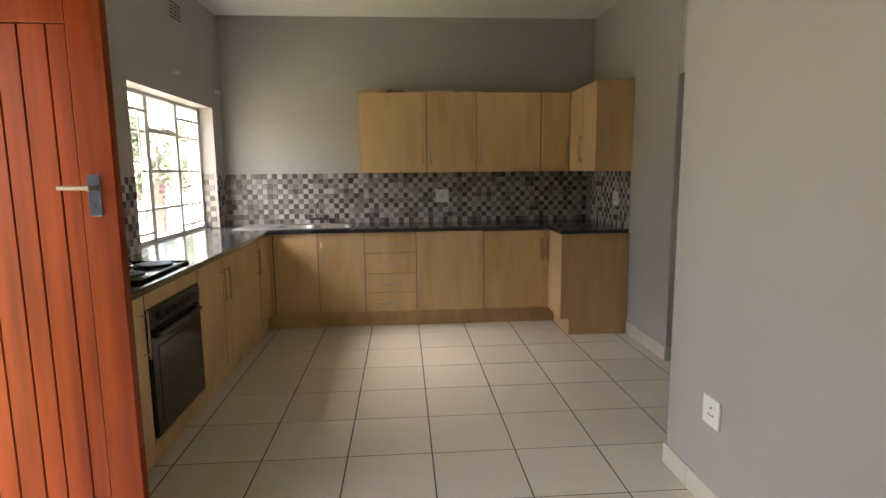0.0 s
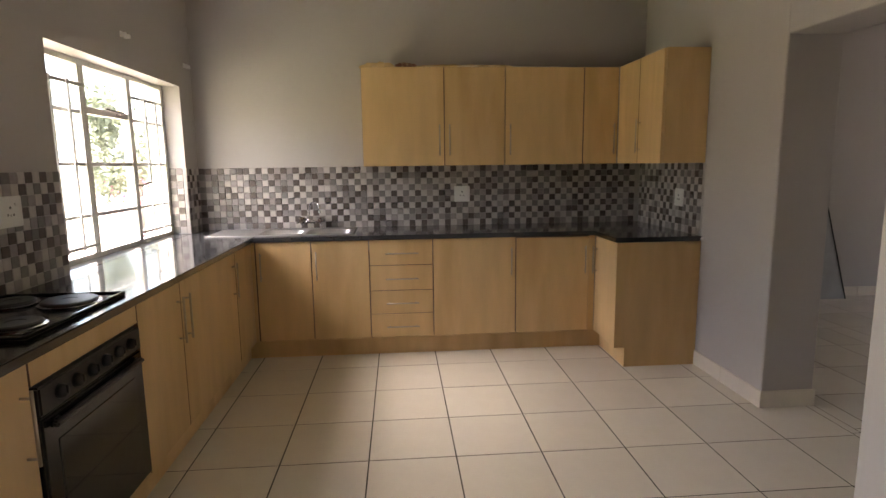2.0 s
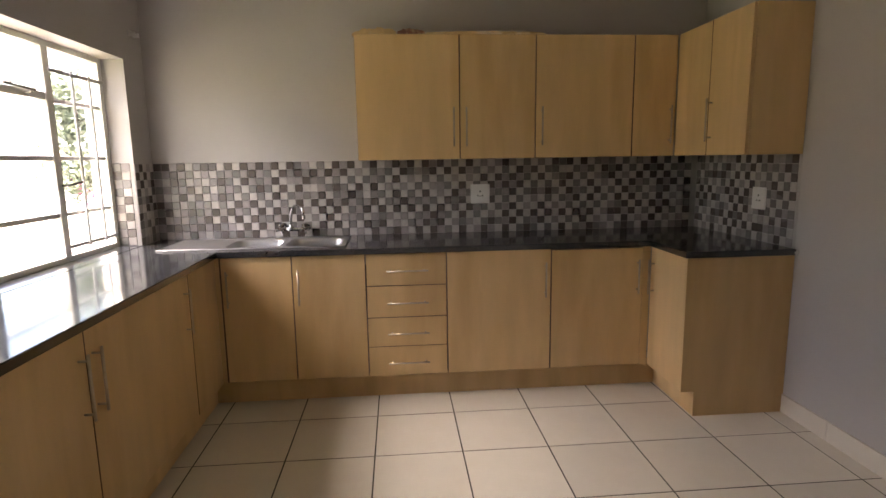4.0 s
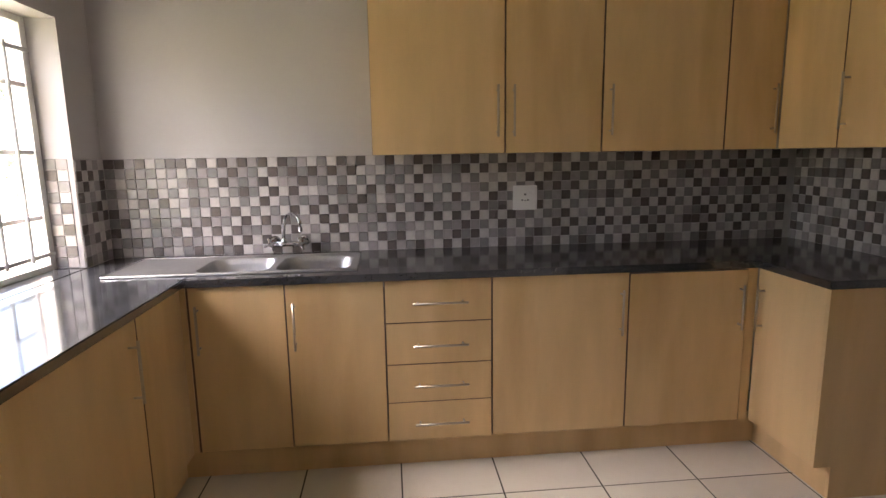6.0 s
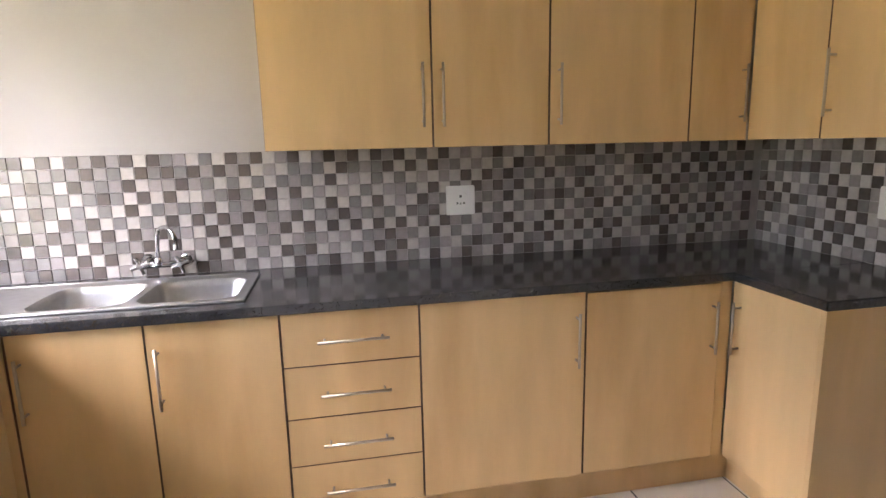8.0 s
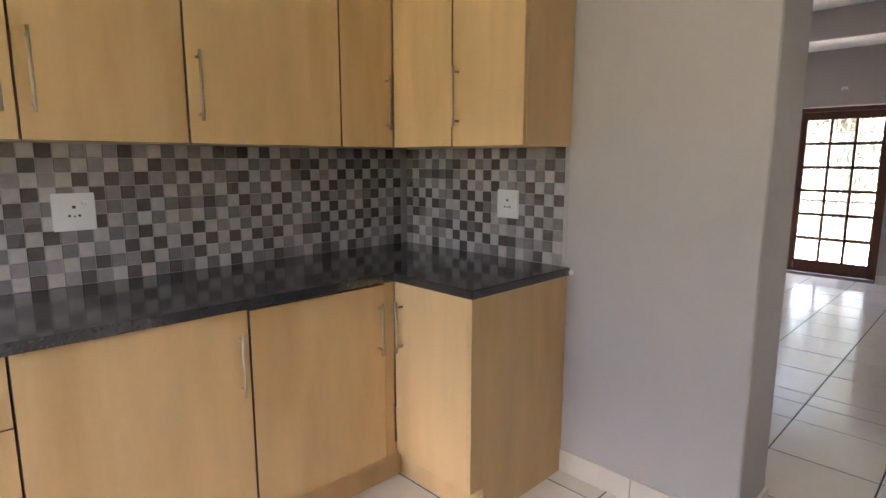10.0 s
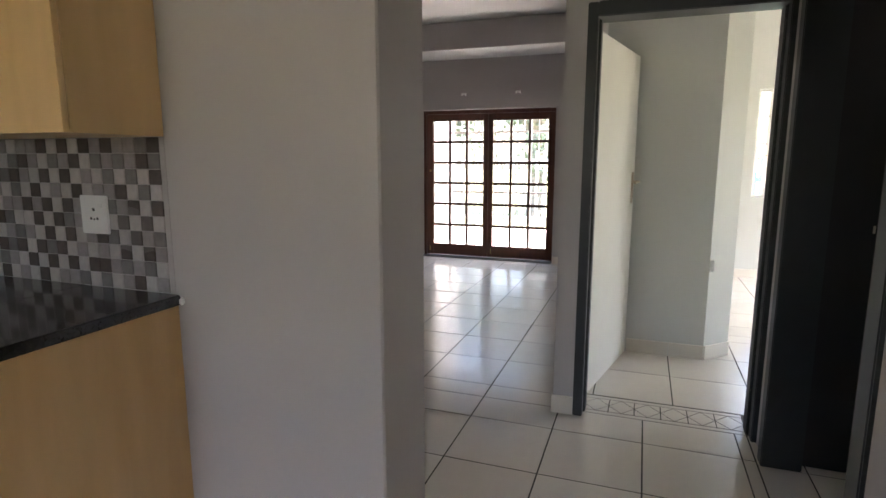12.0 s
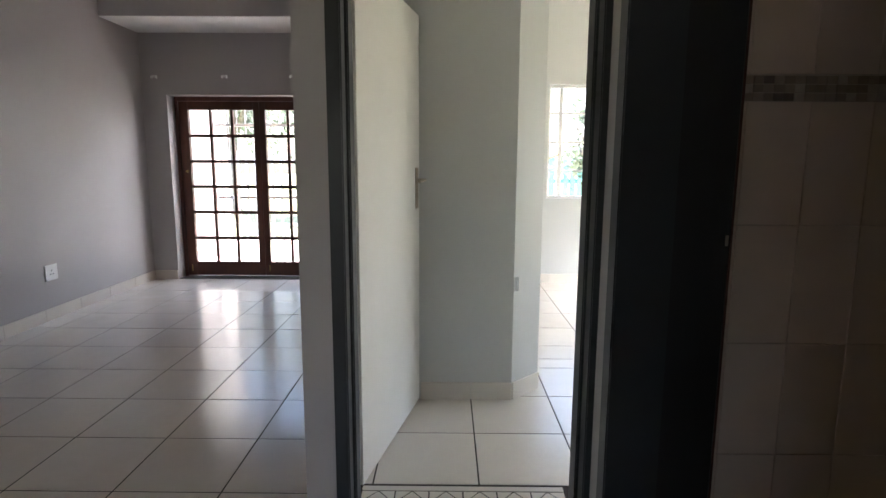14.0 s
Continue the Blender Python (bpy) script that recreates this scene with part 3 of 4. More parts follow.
for a, b in BX:
    p = part("bowl", bowl(a, b, 5.505, 5.825, 0.15), SINK, t, smooth=True)
    part("drain", lathe([(0.0, 0.0), (0.035, 0.0), (0.04, 0.003), (0.04, 0.0)], ((a + b) / 2, 5.665, 0.757), 20), CHROME, p, smooth=False)


def flange():
    """The flat rim round both bowls, with corner fillets, and the drainer."""
    bm = boxes((-1.205, 5.470, 0.9002, BX[0][0], 5.888, 0.906), (BX[0][0], 5.470, 0.9002, -0.168, 5.505, 0.906), (BX[0][0], 5.825, 0.9002, -0.168, 5.888, 0.906),
               (BX[0][1], 5.505, 0.9002, BX[1][0], 5.825, 0.906), (BX[1][1], 5.505, 0.9002, -0.168, 5.825, 0.906))
    for a, b in BX:
        for cx, cy, sx, sy in ((a, 5.505, 1, 1), (b, 5.505, -1, 1), (a, 5.825, 1, -1), (b, 5.825, -1, -1)):
            pts = [(cx, cy)] + [(cx + sx * 0.06 * (1 - math.cos(radians(u))), cy + sy * 0.06 * (1 - math.sin(radians(u)))) for u in range(0, 91, 15)]
            top = [bm.verts.new((x, y, 0.9058)) for x, y in pts]
            bm.faces.new(top if sx * sy < 0 else top[::-1])
    return bm


part("rim", flange(), SINK, t)
part("edge", boxes((-1.21, 5.465, 0.9002, -0.163, 5.472, 0.909), (-1.21, 5.886, 0.9002, -0.163, 5.893, 0.909), (-1.21, 5.472, 0.9002, -1.203, 5.886, 0.909), (-0.170, 5.472, 0.9002, -0.163, 5.886, 0.909), bevel=0.0025), SINK, t, "folded raised sink edge")

# wall-mounted mixer over the bowls
t = thing("mixer_tap", (-0.53, 5.985, 0.955), "chrome wall-mounted sink mixer with swan-neck spout", "tap")
TY = 5.925
part("bridge", rods(((-0.602, TY, 0.955), (-0.457, TY, 0.955), 0.013), n=14), CHROME, t, smooth=True)
for x in (-0.602, -0.457):
    part("flange", rods(((x, YB - 0.009, 0.962), (x, YB - 0.020, 0.962), 0.029, 0.024), ((x, YB - 0.020, 0.962), (x, TY, 0.958), 0.012), n=18), CHROME, t, smooth=False)
    h = part("tap_head", rods(((x, TY + 0.012, 0.955), (x, TY - 0.045, 0.962), 0.019, 0.016), n=16), CHROME, t)
    part("lever", rods(((x - 0.032, TY - 0.052, 0.950), (x + 0.032, TY - 0.052, 0.974), 0.0065), ((x - 0.012, TY - 0.052, 0.994), (x + 0.012, TY - 0.052, 0.930), 0.0065), ((x, TY - 0.042, 0.962), (x, TY - 0.060, 0.962), 0.013, 0.010), n=10), CHROME, h, "cross-shaped chrome handle")
part("spout_base", lathe([(0.0, -0.012), (0.017, -0.012), (0.019, 0.0), (0.014, 0.014), (0.010, 0.024)], (-0.548, TY, 0.962), 18), CHROME, t, smooth=True)
pts = [(-0.548, TY, 0.975), (-0.547, TY - 0.004, 1.005), (-0.543, TY - 0.012, 1.035), (-0.537, TY - 0.022, 1.058)]
for k in range(10):
    a = radians(165 - 20 * k)
    pts.append((-0.490 + 0.046 * math.cos(a), TY - 0.075 - 0.052 * math.cos(a), 1.066 + 0.046 * math.sin(a)))
part("spout", tube(pts, 0.0085, 12), CHROME, t, smooth=True)
part("aerator", rods((pts[-1], (pts[-1][0], pts[-1][1], pts[-1][2] - 0.022), 0.011), n=12), CHROME, t)


def socket(name, centre, normal, w, h, label, slots=True):
    """A moulded wall plate with its holes and rocker, square to the wall."""
    t = thing(name, centre, label, "socket" if slots else "switch")
    n, up = Vector(normal), Vector((0, 0, 1))
    r = up.cross(n)
    c = Vector(centre)

    def slab(u, v, su, sv, d0, d1, bevel):
        p = [c + r * (u + s * su / 2) + up * (v + q * sv / 2) + n * d for s in (-1, 1) for q in (-1, 1) for d in (d0, d1)]
        return (min(q.x for q in p), min(q.y for q in p), min(q.z for q in p), max(q.x for q in p), max(q.y for q in p), max(q.z for q in p))
    plate = part("plate", boxes(slab(0, 0, w, h, 0.0, 0.009, 0), bevel=0.003, seg=2), PLASTIC, t)
    if slots:
        for u, v, s in ((0, 0.016, 0.010), (-0.014, -0.012, 0.008), (0.014, -0.012, 0.008), (0, -0.014, 0.006)):
            part("hole", boxes(slab(u * w / 0.12, v * h / 0.12, s, s, 0.0085, 0.0096, 0)), SLOT, plate)
        part("rocker", boxes(slab(0.030 * w / 0.12, 0.028 * h / 0.12, 0.020, 0.013, 0.008, 0.0125, 0), bevel=0.002), PLASTIC, plate)
    else:
        part("rocker", boxes(slab(0, 0, w * 0.4, h * 0.5, 0.008, 0.0125, 0), bevel=0.002), PLASTIC, plate)


socket("wall_socket", (0.691, YB - 0.0075, 1.155), (0, -1, 0), 0.128, 0.128, "white plastic plug socket on the grey mosaic")
socket("wall_socket", (XR - 0.0075, 5.296, 1.141), (-1, 0, 0), 0.118, 0.125, "white plastic plug socket on the side mosaic")
socket("wall_socket", (XL + 0.0075, 3.787, 1.228), (1, 0, 0), 0.145, 0.125, "white plastic plug socket beside the window")
socket("wall_socket", (BLX - 0.0005, 2.518, 0.422), (-1, 0, 0), 0.120, 0.122, "white plastic plug socket low on the plain wall")
socket("wall_socket", (6.245, LY - 0.0005, 0.378), (0, -1, 0), 0.14, 0.125, "white plastic plug socket low in the living room")

# ---- kitchen window: steel casement with burglar bars ----
t = thing("window_1", (XL - 0.15, (WY0 + WY1) / 2, WZ0), "white steel casement window with small panes", "window", kind="structure")
fx0, fx1 = XL - 0.165, XL - 0.125
M1, M2 = 4.680, 5.200
part("frame", boxes((fx0, WY0, WZ0, fx1, WY0 + 0.03, WZ1), (fx0, WY1 - 0.03, WZ0, fx1, WY1, WZ1), (fx0, WY0 + 0.03, WZ1 - 0.03, fx1, WY1 - 0.03, WZ1), (fx0, WY0 + 0.03, WZ0, fx1, WY1 - 0.03, WZ0 + 0.03), bevel=0.003), WHITE, t)
for y in (M1, M2):
    part("mullion", boxes((fx0 - 0.004, y - 0.019, WZ0 + 0.03, fx1 + 0.006, y + 0.019, WZ1 - 0.03), bevel=0.003), WHITE, t)
for z, hgt in ((1.715, 0.018), (1.42, 0.012), (1.14, 0.012)):
    part("glazing_bar", boxes((fx0, M1 + 0.019, z - hgt, fx1, M2 - 0.019, z + hgt), bevel=0.002), WHITE, t)
for y0, y1 in ((WY0 + 0.03, M1 - 0.019), (M2 + 0.019, WY1 - 0.03)):
    for z in (1.70, 1.42, 1.14):
        part("glazing_bar", boxes((fx0 + 0.008, y0, z - 0.010, fx1 - 0.004, y1, z + 0.010), bevel=0.002), WHITE, t)
    part("sash", boxes((fx0, y0, WZ0 + 0.03, fx1 + 0.004, y0 + 0.018, WZ1 - 0.03), (fx0, y1 - 0.018, WZ0 + 0.03, fx1 + 0.004, y1, WZ1 - 0.03), bevel=0.002), WHITE, t)
    part("burglar_bar", boxes((fx1 + 0.010, y0 - 0.01, 1.832, fx1 + 0.016, y1 + 0.01, 1.850), bevel=0.001), BARBACKLIT, t)
    part("burglar_bar", boxes((fx1 + 0.010, y0 - 0.01, 0.968, fx1 + 0.016, y1 + 0.01, 0.986), bevel=0.001), BARBACKLIT, t)
    for k in range(2):
        y = y0 + (y1 - y0) * (k + 1) / 3
        part("burglar_bar", rods(((fx1 + 0.022, y, 0.962), (fx1 + 0.022, y, 1.856), 0.0075), n=8), BARBACKLIT, t)
for y0, y1 in ((WY0 + 0.03, M1 - 0.019), (M1 + 0.019, M2 - 0.019), (M2 + 0.019, WY1 - 0.03)):
    for z0, z1 in ((WZ0 + 0.03, 1.14), (1.14, 1.42), (1.42, 1.715), (1.715, WZ1 - 0.03)):
        g = part("pane", boxes((fx0 + 0.018, y0, z0, fx0 + 0.022, y1, z1)), GLASS, t)
        g.visible_shadow = False
part("stay", rods(((fx1 + 0.03, 4.85, 1.735), (fx1 + 0.03, 5.06, 1.728), 0.006), ((fx1, 4.90, 1.742), (fx1 + 0.03, 4.90, 1.742), 0.006), ((fx1, 5.03, 1.716), (fx1 + 0.03, 5.03, 1.716), 0.005), n=8), FITTING, t, "dark window stay")
part("catch", rods(((fx1, 5.225, 1.285), (fx1 + 0.035, 5.225, 1.285), 0.007), ((fx1 + 0.035, 5.225, 1.285), (fx1 + 0.04, 5.335, 1.30), 0.006), n=8), FITTING, t, "dark casement catch")
part("sill", boxes((XL - 0.125, WY0, WZ0 - 0.0035, XL + 0.005, WY1, WZ0 + 0.002), bevel=0.001), GRANITE, t, "black polished stone sill")

# ---- entrance: orange varnished board door, standing open into the room ----
t = thing("door_1", (-1.02, 2.42, 0.02), "orange varnished plank door standing open inwards", "door", kind="structure")
LX0, LX1, LY0, LY1, LZ0, LZ1 = -1.392, -0.655, 2.40, 2.44, 0.02, 2.03
part("stile", boxes((LX0, LY0, LZ0, LX0 + 0.112, LY1, LZ1), bevel=0.003), REDWOOD, t)
part("stile", boxes((LX1 - 0.112, LY0, LZ0, LX1, LY1, LZ1), bevel=0.003), REDWOOD, t)
part("rail", boxes((LX0 + 0.112, LY0 + 0.0005, 1.883, LX1 - 0.112, LY1 - 0.0005, LZ1), bevel=0.003), REDWOOD, t)
part("rail", boxes((LX0 + 0.112, LY0 + 0.0005, LZ0, LX1 - 0.112, LY1 - 0.0005, 0.245), bevel=0.003), REDWOOD, t)
part("backing", boxes((LX0 + 0.112, LY0 + 0.016, 0.245, LX1 - 0.112, LY1 - 0.014, 1.883)), GROOVE, t, "dark groove behind the planks")
edges = [LX0 + 0.112, -1.238, -1.150, -1.078, -0.990, -0.918, -0.830, LX1 - 0.112]
for xa, xb in zip(edges, edges[1:]):
    part("plank", boxes((xa + 0.0015, LY0 + 0.004, 0.247, xb - 0.0015, LY1 - 0.01, 1.881), bevel=0.003), REDWOOD, t)
lk = part("lock_plate", boxes((-0.745, LY0 - 0.004, 1.262, -0.704, LY0, 1.401), bevel=0.003), FILM, t, "silver lock plate with blue film")
part("lever", rods(((-0.722, LY0 - 0.003, 1.356), (-0.722, LY0 - 0.045, 1.356), 0.009), ((-0.717, LY0 - 0.045, 1.357), (-0.814, LY0 - 0.048, 1.359), 0.008, 0.007), n=12), STEEL, lk)
part("keyhole", boxes((-0.7265, LY0 - 0.0046, 1.288, -0.7195, LY0 - 0.0035, 1.312)), SLOT, lk)
t = thing("door_frame", (XL - 0.1, 1.93, 0), "dark wooden frame of the entrance doorway", "door frame", kind="structure")
part("jamb", boxes((XL - 0.14, DY0, 0, XL - 0.02, DY0 + 0.035, DZ1), bevel=0.003), REDWOOD, t)
part("jamb", boxes((XL - 0.14, DY1 - 0.035, 0, XL - 0.02, DY1, DZ1), bevel=0.003), REDWOOD, t)
part("head", boxes((XL - 0.14, DY0 + 0.035, DZ1 - 0.035, XL - 0.02, DY1 - 0.035, DZ1), bevel=0.003), REDWOOD, t)

# ---- living room double doors ----
t = thing("door_2", (FDX, 5.5, 0), "dark brown wooden glazed double doors, closed", "door", kind="structure")
gx0, gx1 = FDX + 0.02, FDX + 0.075
part("frame", boxes((FDX + 0.005, FDY0, 0, FDX + 0.10, FDY0 + 0.035, FDZ), (FDX + 0.005, FDY1 - 0.035, 0, FDX + 0.10, FDY1, FDZ), (FDX + 0.005, FDY0 + 0.035, FDZ - 0.045, FDX + 0.10, FDY1 - 0.035, FDZ), bevel=0.003), DARKWOOD, t)
ROWZ = (0.160, 0.424, 0.707, 0.985, 1.255, 1.525, 1.795)
for y0, y1, g0, g1 in ((5.549, FDY1 - 0.036, 5.612, 6.305), (FDY0 + 0.036, 5.545, 4.772, 5.485)):
    leaf = part("leaf", boxes((gx0, y0, 0.012, gx1, g0, FDZ - 0.047), (gx0, g1, 0.012, gx1, y1, FDZ - 0.047), (gx0, g0, 0.012, gx1, g1, ROWZ[0]), (gx0, g0, ROWZ[-1], gx1, g1, FDZ - 0.047), bevel=0.003), DARKWOOD, t)
    for z in ROWZ[1:-1]:
        part("muntin", boxes((gx0 + 0.006, g0, z - 0.017, gx1 - 0.006, g1, z + 0.017), bevel=0.003), DARKWOOD, leaf)
    for k in (1, 2):
        y = g0 + (g1 - g0) * k / 3
        part("muntin", boxes((gx0 + 0.007, y - 0.014, ROWZ[0], gx1 - 0.007, y + 0.014, ROWZ[-1]), bevel=0.003), DARKWOOD, leaf)
    for a in range(6):
        for k in range(3):
            g = part("pane", boxes((gx0 + 0.025, g0 + (g1 - g0) * k / 3, ROWZ[a], gx0 + 0.029, g0 + (g1 - g0) * (k + 1) / 3, ROWZ[a + 1])), GLASS, leaf)
            g.visible_shadow = False
    part("bolt", rods(((gx0 - 0.012, y1 - 0.05, 0.06), (gx0 - 0.012, y1 - 0.05, 0.13), 0.006), n=8), BRASS, leaf, "small brass bolt")
part("lock_knob", lathe([(0.0, 0.0), (0.012, 0.0), (0.016, 0.02), (0.0, 0.03)], (FDX + 0.0, 6.345, 1.15), 14, "X"), BRASS, t)

# security gate of slim bars outside the double doors
t = thing("security_gate", (8.3, 5.4, -0.1), "white slim-barred steel security gate outside", "gate")
for k in range(17):
    y = 4.66 + k * 0.097
    part("bar", rods(((8.32, y, -0.02), (8.32, y, 1.86), 0.007), n=6), WHITE, t)
for z in (0.0, 0.85, 1.66):
    part("rail", boxes((8.305, 4.58, z - 0.014, 8.335, 6.22, z + 0.014)), WHITE, t)

# small curtain-rail brackets
for x, y, z, n in ((XL, 4.925, 2.165, 1), (XL, 5.87, 2.15, 1), (LX, 6.545, 2.112, -1), (LX, 5.825, 2.116, -1), (LX, 5.13, 2.120, -1)):
    t = thing("curtain_bracket", (x, y, z), "small white plastic curtain rail bracket", "bracket", "curtain brackets")
    a, b = sorted((x, x + n * 0.035))
    part("base", boxes((min(x, x + n * 0.006), y - 0.028, z - 0.012, max(x, x + n * 0.006), y + 0.028, z + 0.012), bevel=0.002), PLASTIC, t)
    for s in (-0.024, 0.024):
        part("arm", boxes((a, y + s - 0.004, z - 0.022, b, y + s + 0.004, z + 0.002), bevel=0.001), PLASTIC, t)

# air brick high on the kitchen wall
t = thing("air_vent", (XL, 5.03, 2.62), "grey painted louvred air brick in the wall", "vent")
part("frame", boxes((XL, 4.92, 2.55, XL + 0.004, 5.14, 2.70), bevel=0.001), WALL, t)
for k in range(5):
    for j in range(3):
        part("slot", boxes((XL + 0.0035, 4.935 + j * 0.066, 2.562 + k * 0.026, XL + 0.005, 4.990 + j * 0.066, 2.574 + k * 0.026)), SLOT, t)

# ---- passage: charcoal steel frames, white door, black door ----
t = thing("door_frame", (FX, 3.49, 0), "charcoal painted steel door frame", "door frame", kind="structure")
for y0, y1, side in ((3.862, 3.909, 1), (3.041, 3.084, -1)):
    part("jamb", boxes((FX - 0.012, y0, 0, FX + 0.135, y1, 2.03), (FX + 0.05, y0 - 0.012 if side > 0 else y0, 0, FX + 0.135, y1 if side > 0 else y1 + 0.012, 2.03), bevel=0.004, seg=2), CHARCOAL, t)
part("head", boxes((FX - 0.012, 3.084, 1.965, FX + 0.135, 3.862, 2.034), bevel=0.004, seg=2), CHARCOAL, t)

t = thing("door_3", (3.93, 3.84, 0.01), "cream-white painted flush door standing open", "door", kind="structure")
a, b = Vector((3.935, 3.862)), Vector((4.755, 3.685))
u = (b - a).normalized()
bm = boxes((0, 0, 0.01, (b - a).length, 0.038, 1.955), bevel=0.002)
m = Matrix.Translation((a.x, a.y, 0)) @ Matrix.Rotation(math.atan2(u.y, u.x), 4, "Z")
bm.transform(m)
leaf = part("leaf", bm, DOORWHITE, t)
bm = boxes(((b - a).length - 0.075, -0.006, 1.03, (b - a).length - 0.035, 0.0, 1.23), bevel=0.002)
bm.transform(m)
lp = part("lock_plate", bm, STEEL, leaf)
bm = rods((((b - a).length - 0.055, -0.004, 1.17), ((b - a).length - 0.055, -0.045, 1.17), 0.008), (((b - a).length - 0.05, -0.045, 1.17), ((b - a).length - 0.16, -0.045, 1.165), 0.007), n=10)
bm.transform(m)
part("lever", bm, STEEL, lp)
t.matrix_basis = Matrix.Translation(t.location)

t = thing("door_frame", (2.95, 3.08, 0), "charcoal painted steel frame of the bathroom doorway", "door frame", kind="structure")
for x0, x1, y1 in ((2.33, 2.412, 3.112), (3.44, 3.51, 3.082)):
    part("jamb", boxes((x0, 2.925, 0, x1, y1, 2.03), bevel=0.004, seg=2), CHARCOAL, t)
part("head", boxes((2.412, 2.925, 1.97, 3.44, 3.082, 2.034), bevel=0.004, seg=2), CHARCOAL, t)
t = thing("door_4", (3.49, 2.92, 0.01), "black-brown narrow door leaf standing open", "door", kind="structure")
leaf = part("leaf", boxes((3.475, 2.755, 0.012, 3.515, 3.055, 1.96), bevel=0.004), BLACKDOOR, t)
part("edge_strip", boxes((3.476, 2.749, 0.014, 3.514, 2.755, 1.958)), GROOVE, leaf, "reddish brown leaf edge")
part("latch", boxes((3.470, 2.762, 1.03, 3.475, 2.770, 1.06), bevel=0.001), STEEL, leaf)

# ---- outside ----
setting("ground", boxes((-60, -60, -0.30, 70, 70, -0.16)), LAWN, "green and dry lawn round the house", "ground")
setting("pavement", boxes((8.17, 2.6, -0.16, 11.5, 9.0, -0.03)), PAVE, "pale sunlit paved patio", "paving")
setting("pavement", boxes((-16.0, 6.6, -0.16, XL - 0.24, 30.0, -0.10)), PAVE, "pale sunlit paved yard beside the kitchen", "paving")


def leaf_mass(seed, centre, size, count, leaf):
    """Many small leaf blades scattered in uneven clumps, with gaps between."""
    r = random.Random(seed)
    c = Vector(centre)
    clumps = []
    for _ in range(16):
        d = Vector((r.gauss(0, 1), r.gauss(0, 1), r.gauss(0, 1))).normalized() * (r.uniform(0.3, 1.0))
        clumps.append((Vector((d.x * size[0], d.y * size[1], d.z * size[2])), r.uniform(0.18, 0.42) * min(size)))
    verts, faces = [], []
    for _ in range(count):
        o, s = r.choice(clumps)
        p = c + o + Vector((r.gauss(0, 1), r.gauss(0, 1), r.gauss(0, 1))) * s * 0.55
        a = Vector((r.gauss(0, 1), r.gauss(0, 1), r.gauss(0, 1))).normalized() * leaf * r.uniform(0.6, 1.3)
        b = a.orthogonal().normalized() * leaf * 0.42
        k = len(verts)
        verts += [p - a, p + b, p + a, p - b]
        faces.append((k, k + 1, k + 2, k + 3))
    bm = bmesh.new()
    vs = [bm.verts.new(v) for v in verts]
    for f in faces:
        bm.faces.new([vs[i] for i in f])
    return bm


def tree(name, seed, at, height, spread, count, label, leaf=0.07, blossom=0):
    t = thing(name, at, label, "bush" if name == "garden_bush" else "tree")
    r = random.Random(seed)
    x, y, z = at
    specs = [((x, y, z), (x + 0.1 * spread, y, z + height * 0.55), 0.05 * height, 0.03 * height)]
    for k in range(5):
        a = r.uniform(0, 6.28)
        specs.append(((x + 0.05 * spread, y, z + height * r.uniform(0.3, 0.5)), (x + math.cos(a) * spread * 0.6, y + math.sin(a) * spread * 0.6, z + height * r.uniform(0.6, 0.85)), 0.02 * height, 0.006 * height))
    part("trunk", rods(*specs, n=8), BARK, t)
    part("crown", leaf_mass(seed, (x, y, z + height * 0.66), (spread, spread, height * 0.36), count, leaf), LEAF, t)
    if blossom:
        part("blossom", leaf_mass(seed + 50, (x + 0.2, y - spread * 0.6, z + height * 0.35), (spread * 0.5, spread * 0.4, height * 0.2), blossom, leaf * 0.8), LEAFPINK, t, "pink flower clusters")


tree("garden_bush", 3, (-4.1, 10.8, -0.16), 2.9, 0.85, 5200, "dense green garden shrub with pink blossom outside", 0.055, 70)
tree("garden_bush", 9, (-3.0, 10.2, -0.16), 2.4, 0.7, 3000, "slim green garden shrub beside the wall", 0.05)
tree("garden_tree", 12, (15.0, 6.2, -0.16), 5.0, 1.9, 6000, "leafy garden tree beyond the patio", 0.10)
tree("garden_tree", 13, (16.0, 3.2, -0.16), 4.4, 1.6, 5000, "leafy garden tree near the fence", 0.10)
tree("garden_tree", 17, (17.0, 9.4, -0.16), 5.6, 2.0, 5000, "tall leafy garden tree by the boundary", 0.10)
tree("garden_bush", 21, (10.4, 1.1, -0.16), 2.6, 0.9, 3500, "grey-green garden shrub outside the back room", 0.06)

t = thing("garden_wall", (-2.3, 9.4, -0.16), "pale plastered garden outbuilding wall", "wall")
part("wall", boxes((-2.3, 8.4, -0.16, -1.9, 12.0, 2.6)), PLASTER, t)
part("coping", boxes((-2.34, 8.36, 2.6, -1.86, 12.04, 2.68)), PLASTER, t)
# Pale wall added as a bright backdrop, whitening the worktop's reflection.
t = thing("garden_backdrop", (-9.0, 18.0, -0.1), "long pale backdrop wall added behind the garden", "wall")
part("wall", boxes((-18.0, 18.0, -0.1, -2.5, 18.2, 1.9)), PLASTER, t)
part("coping", boxes((-18.05, 17.96, 1.9, -2.45, 18.24, 1.98)), PLASTER, t)
t = thing("patio_fence", (12.5, 5.5, -0.16), "grey slim-railed boundary fence beyond the patio", "fence")
for k in range(44):
    part("post", boxes((12.48, 2.2 + k * 0.16, -0.16, 12.51, 2.225 + k * 0.16, 1.45)), FENCE, t)
part("rail", boxes((12.47, 2.1, 1.25, 12.52, 9.3, 1.29)), FENCE, t)
part("rail", boxes((12.47, 2.1, 0.05, 12.52, 9.3, 0.09)), FENCE, t)
t = thing("patio_pier", (9.6, 6.75, -0.03), "white plastered verandah pier outside", "pier")
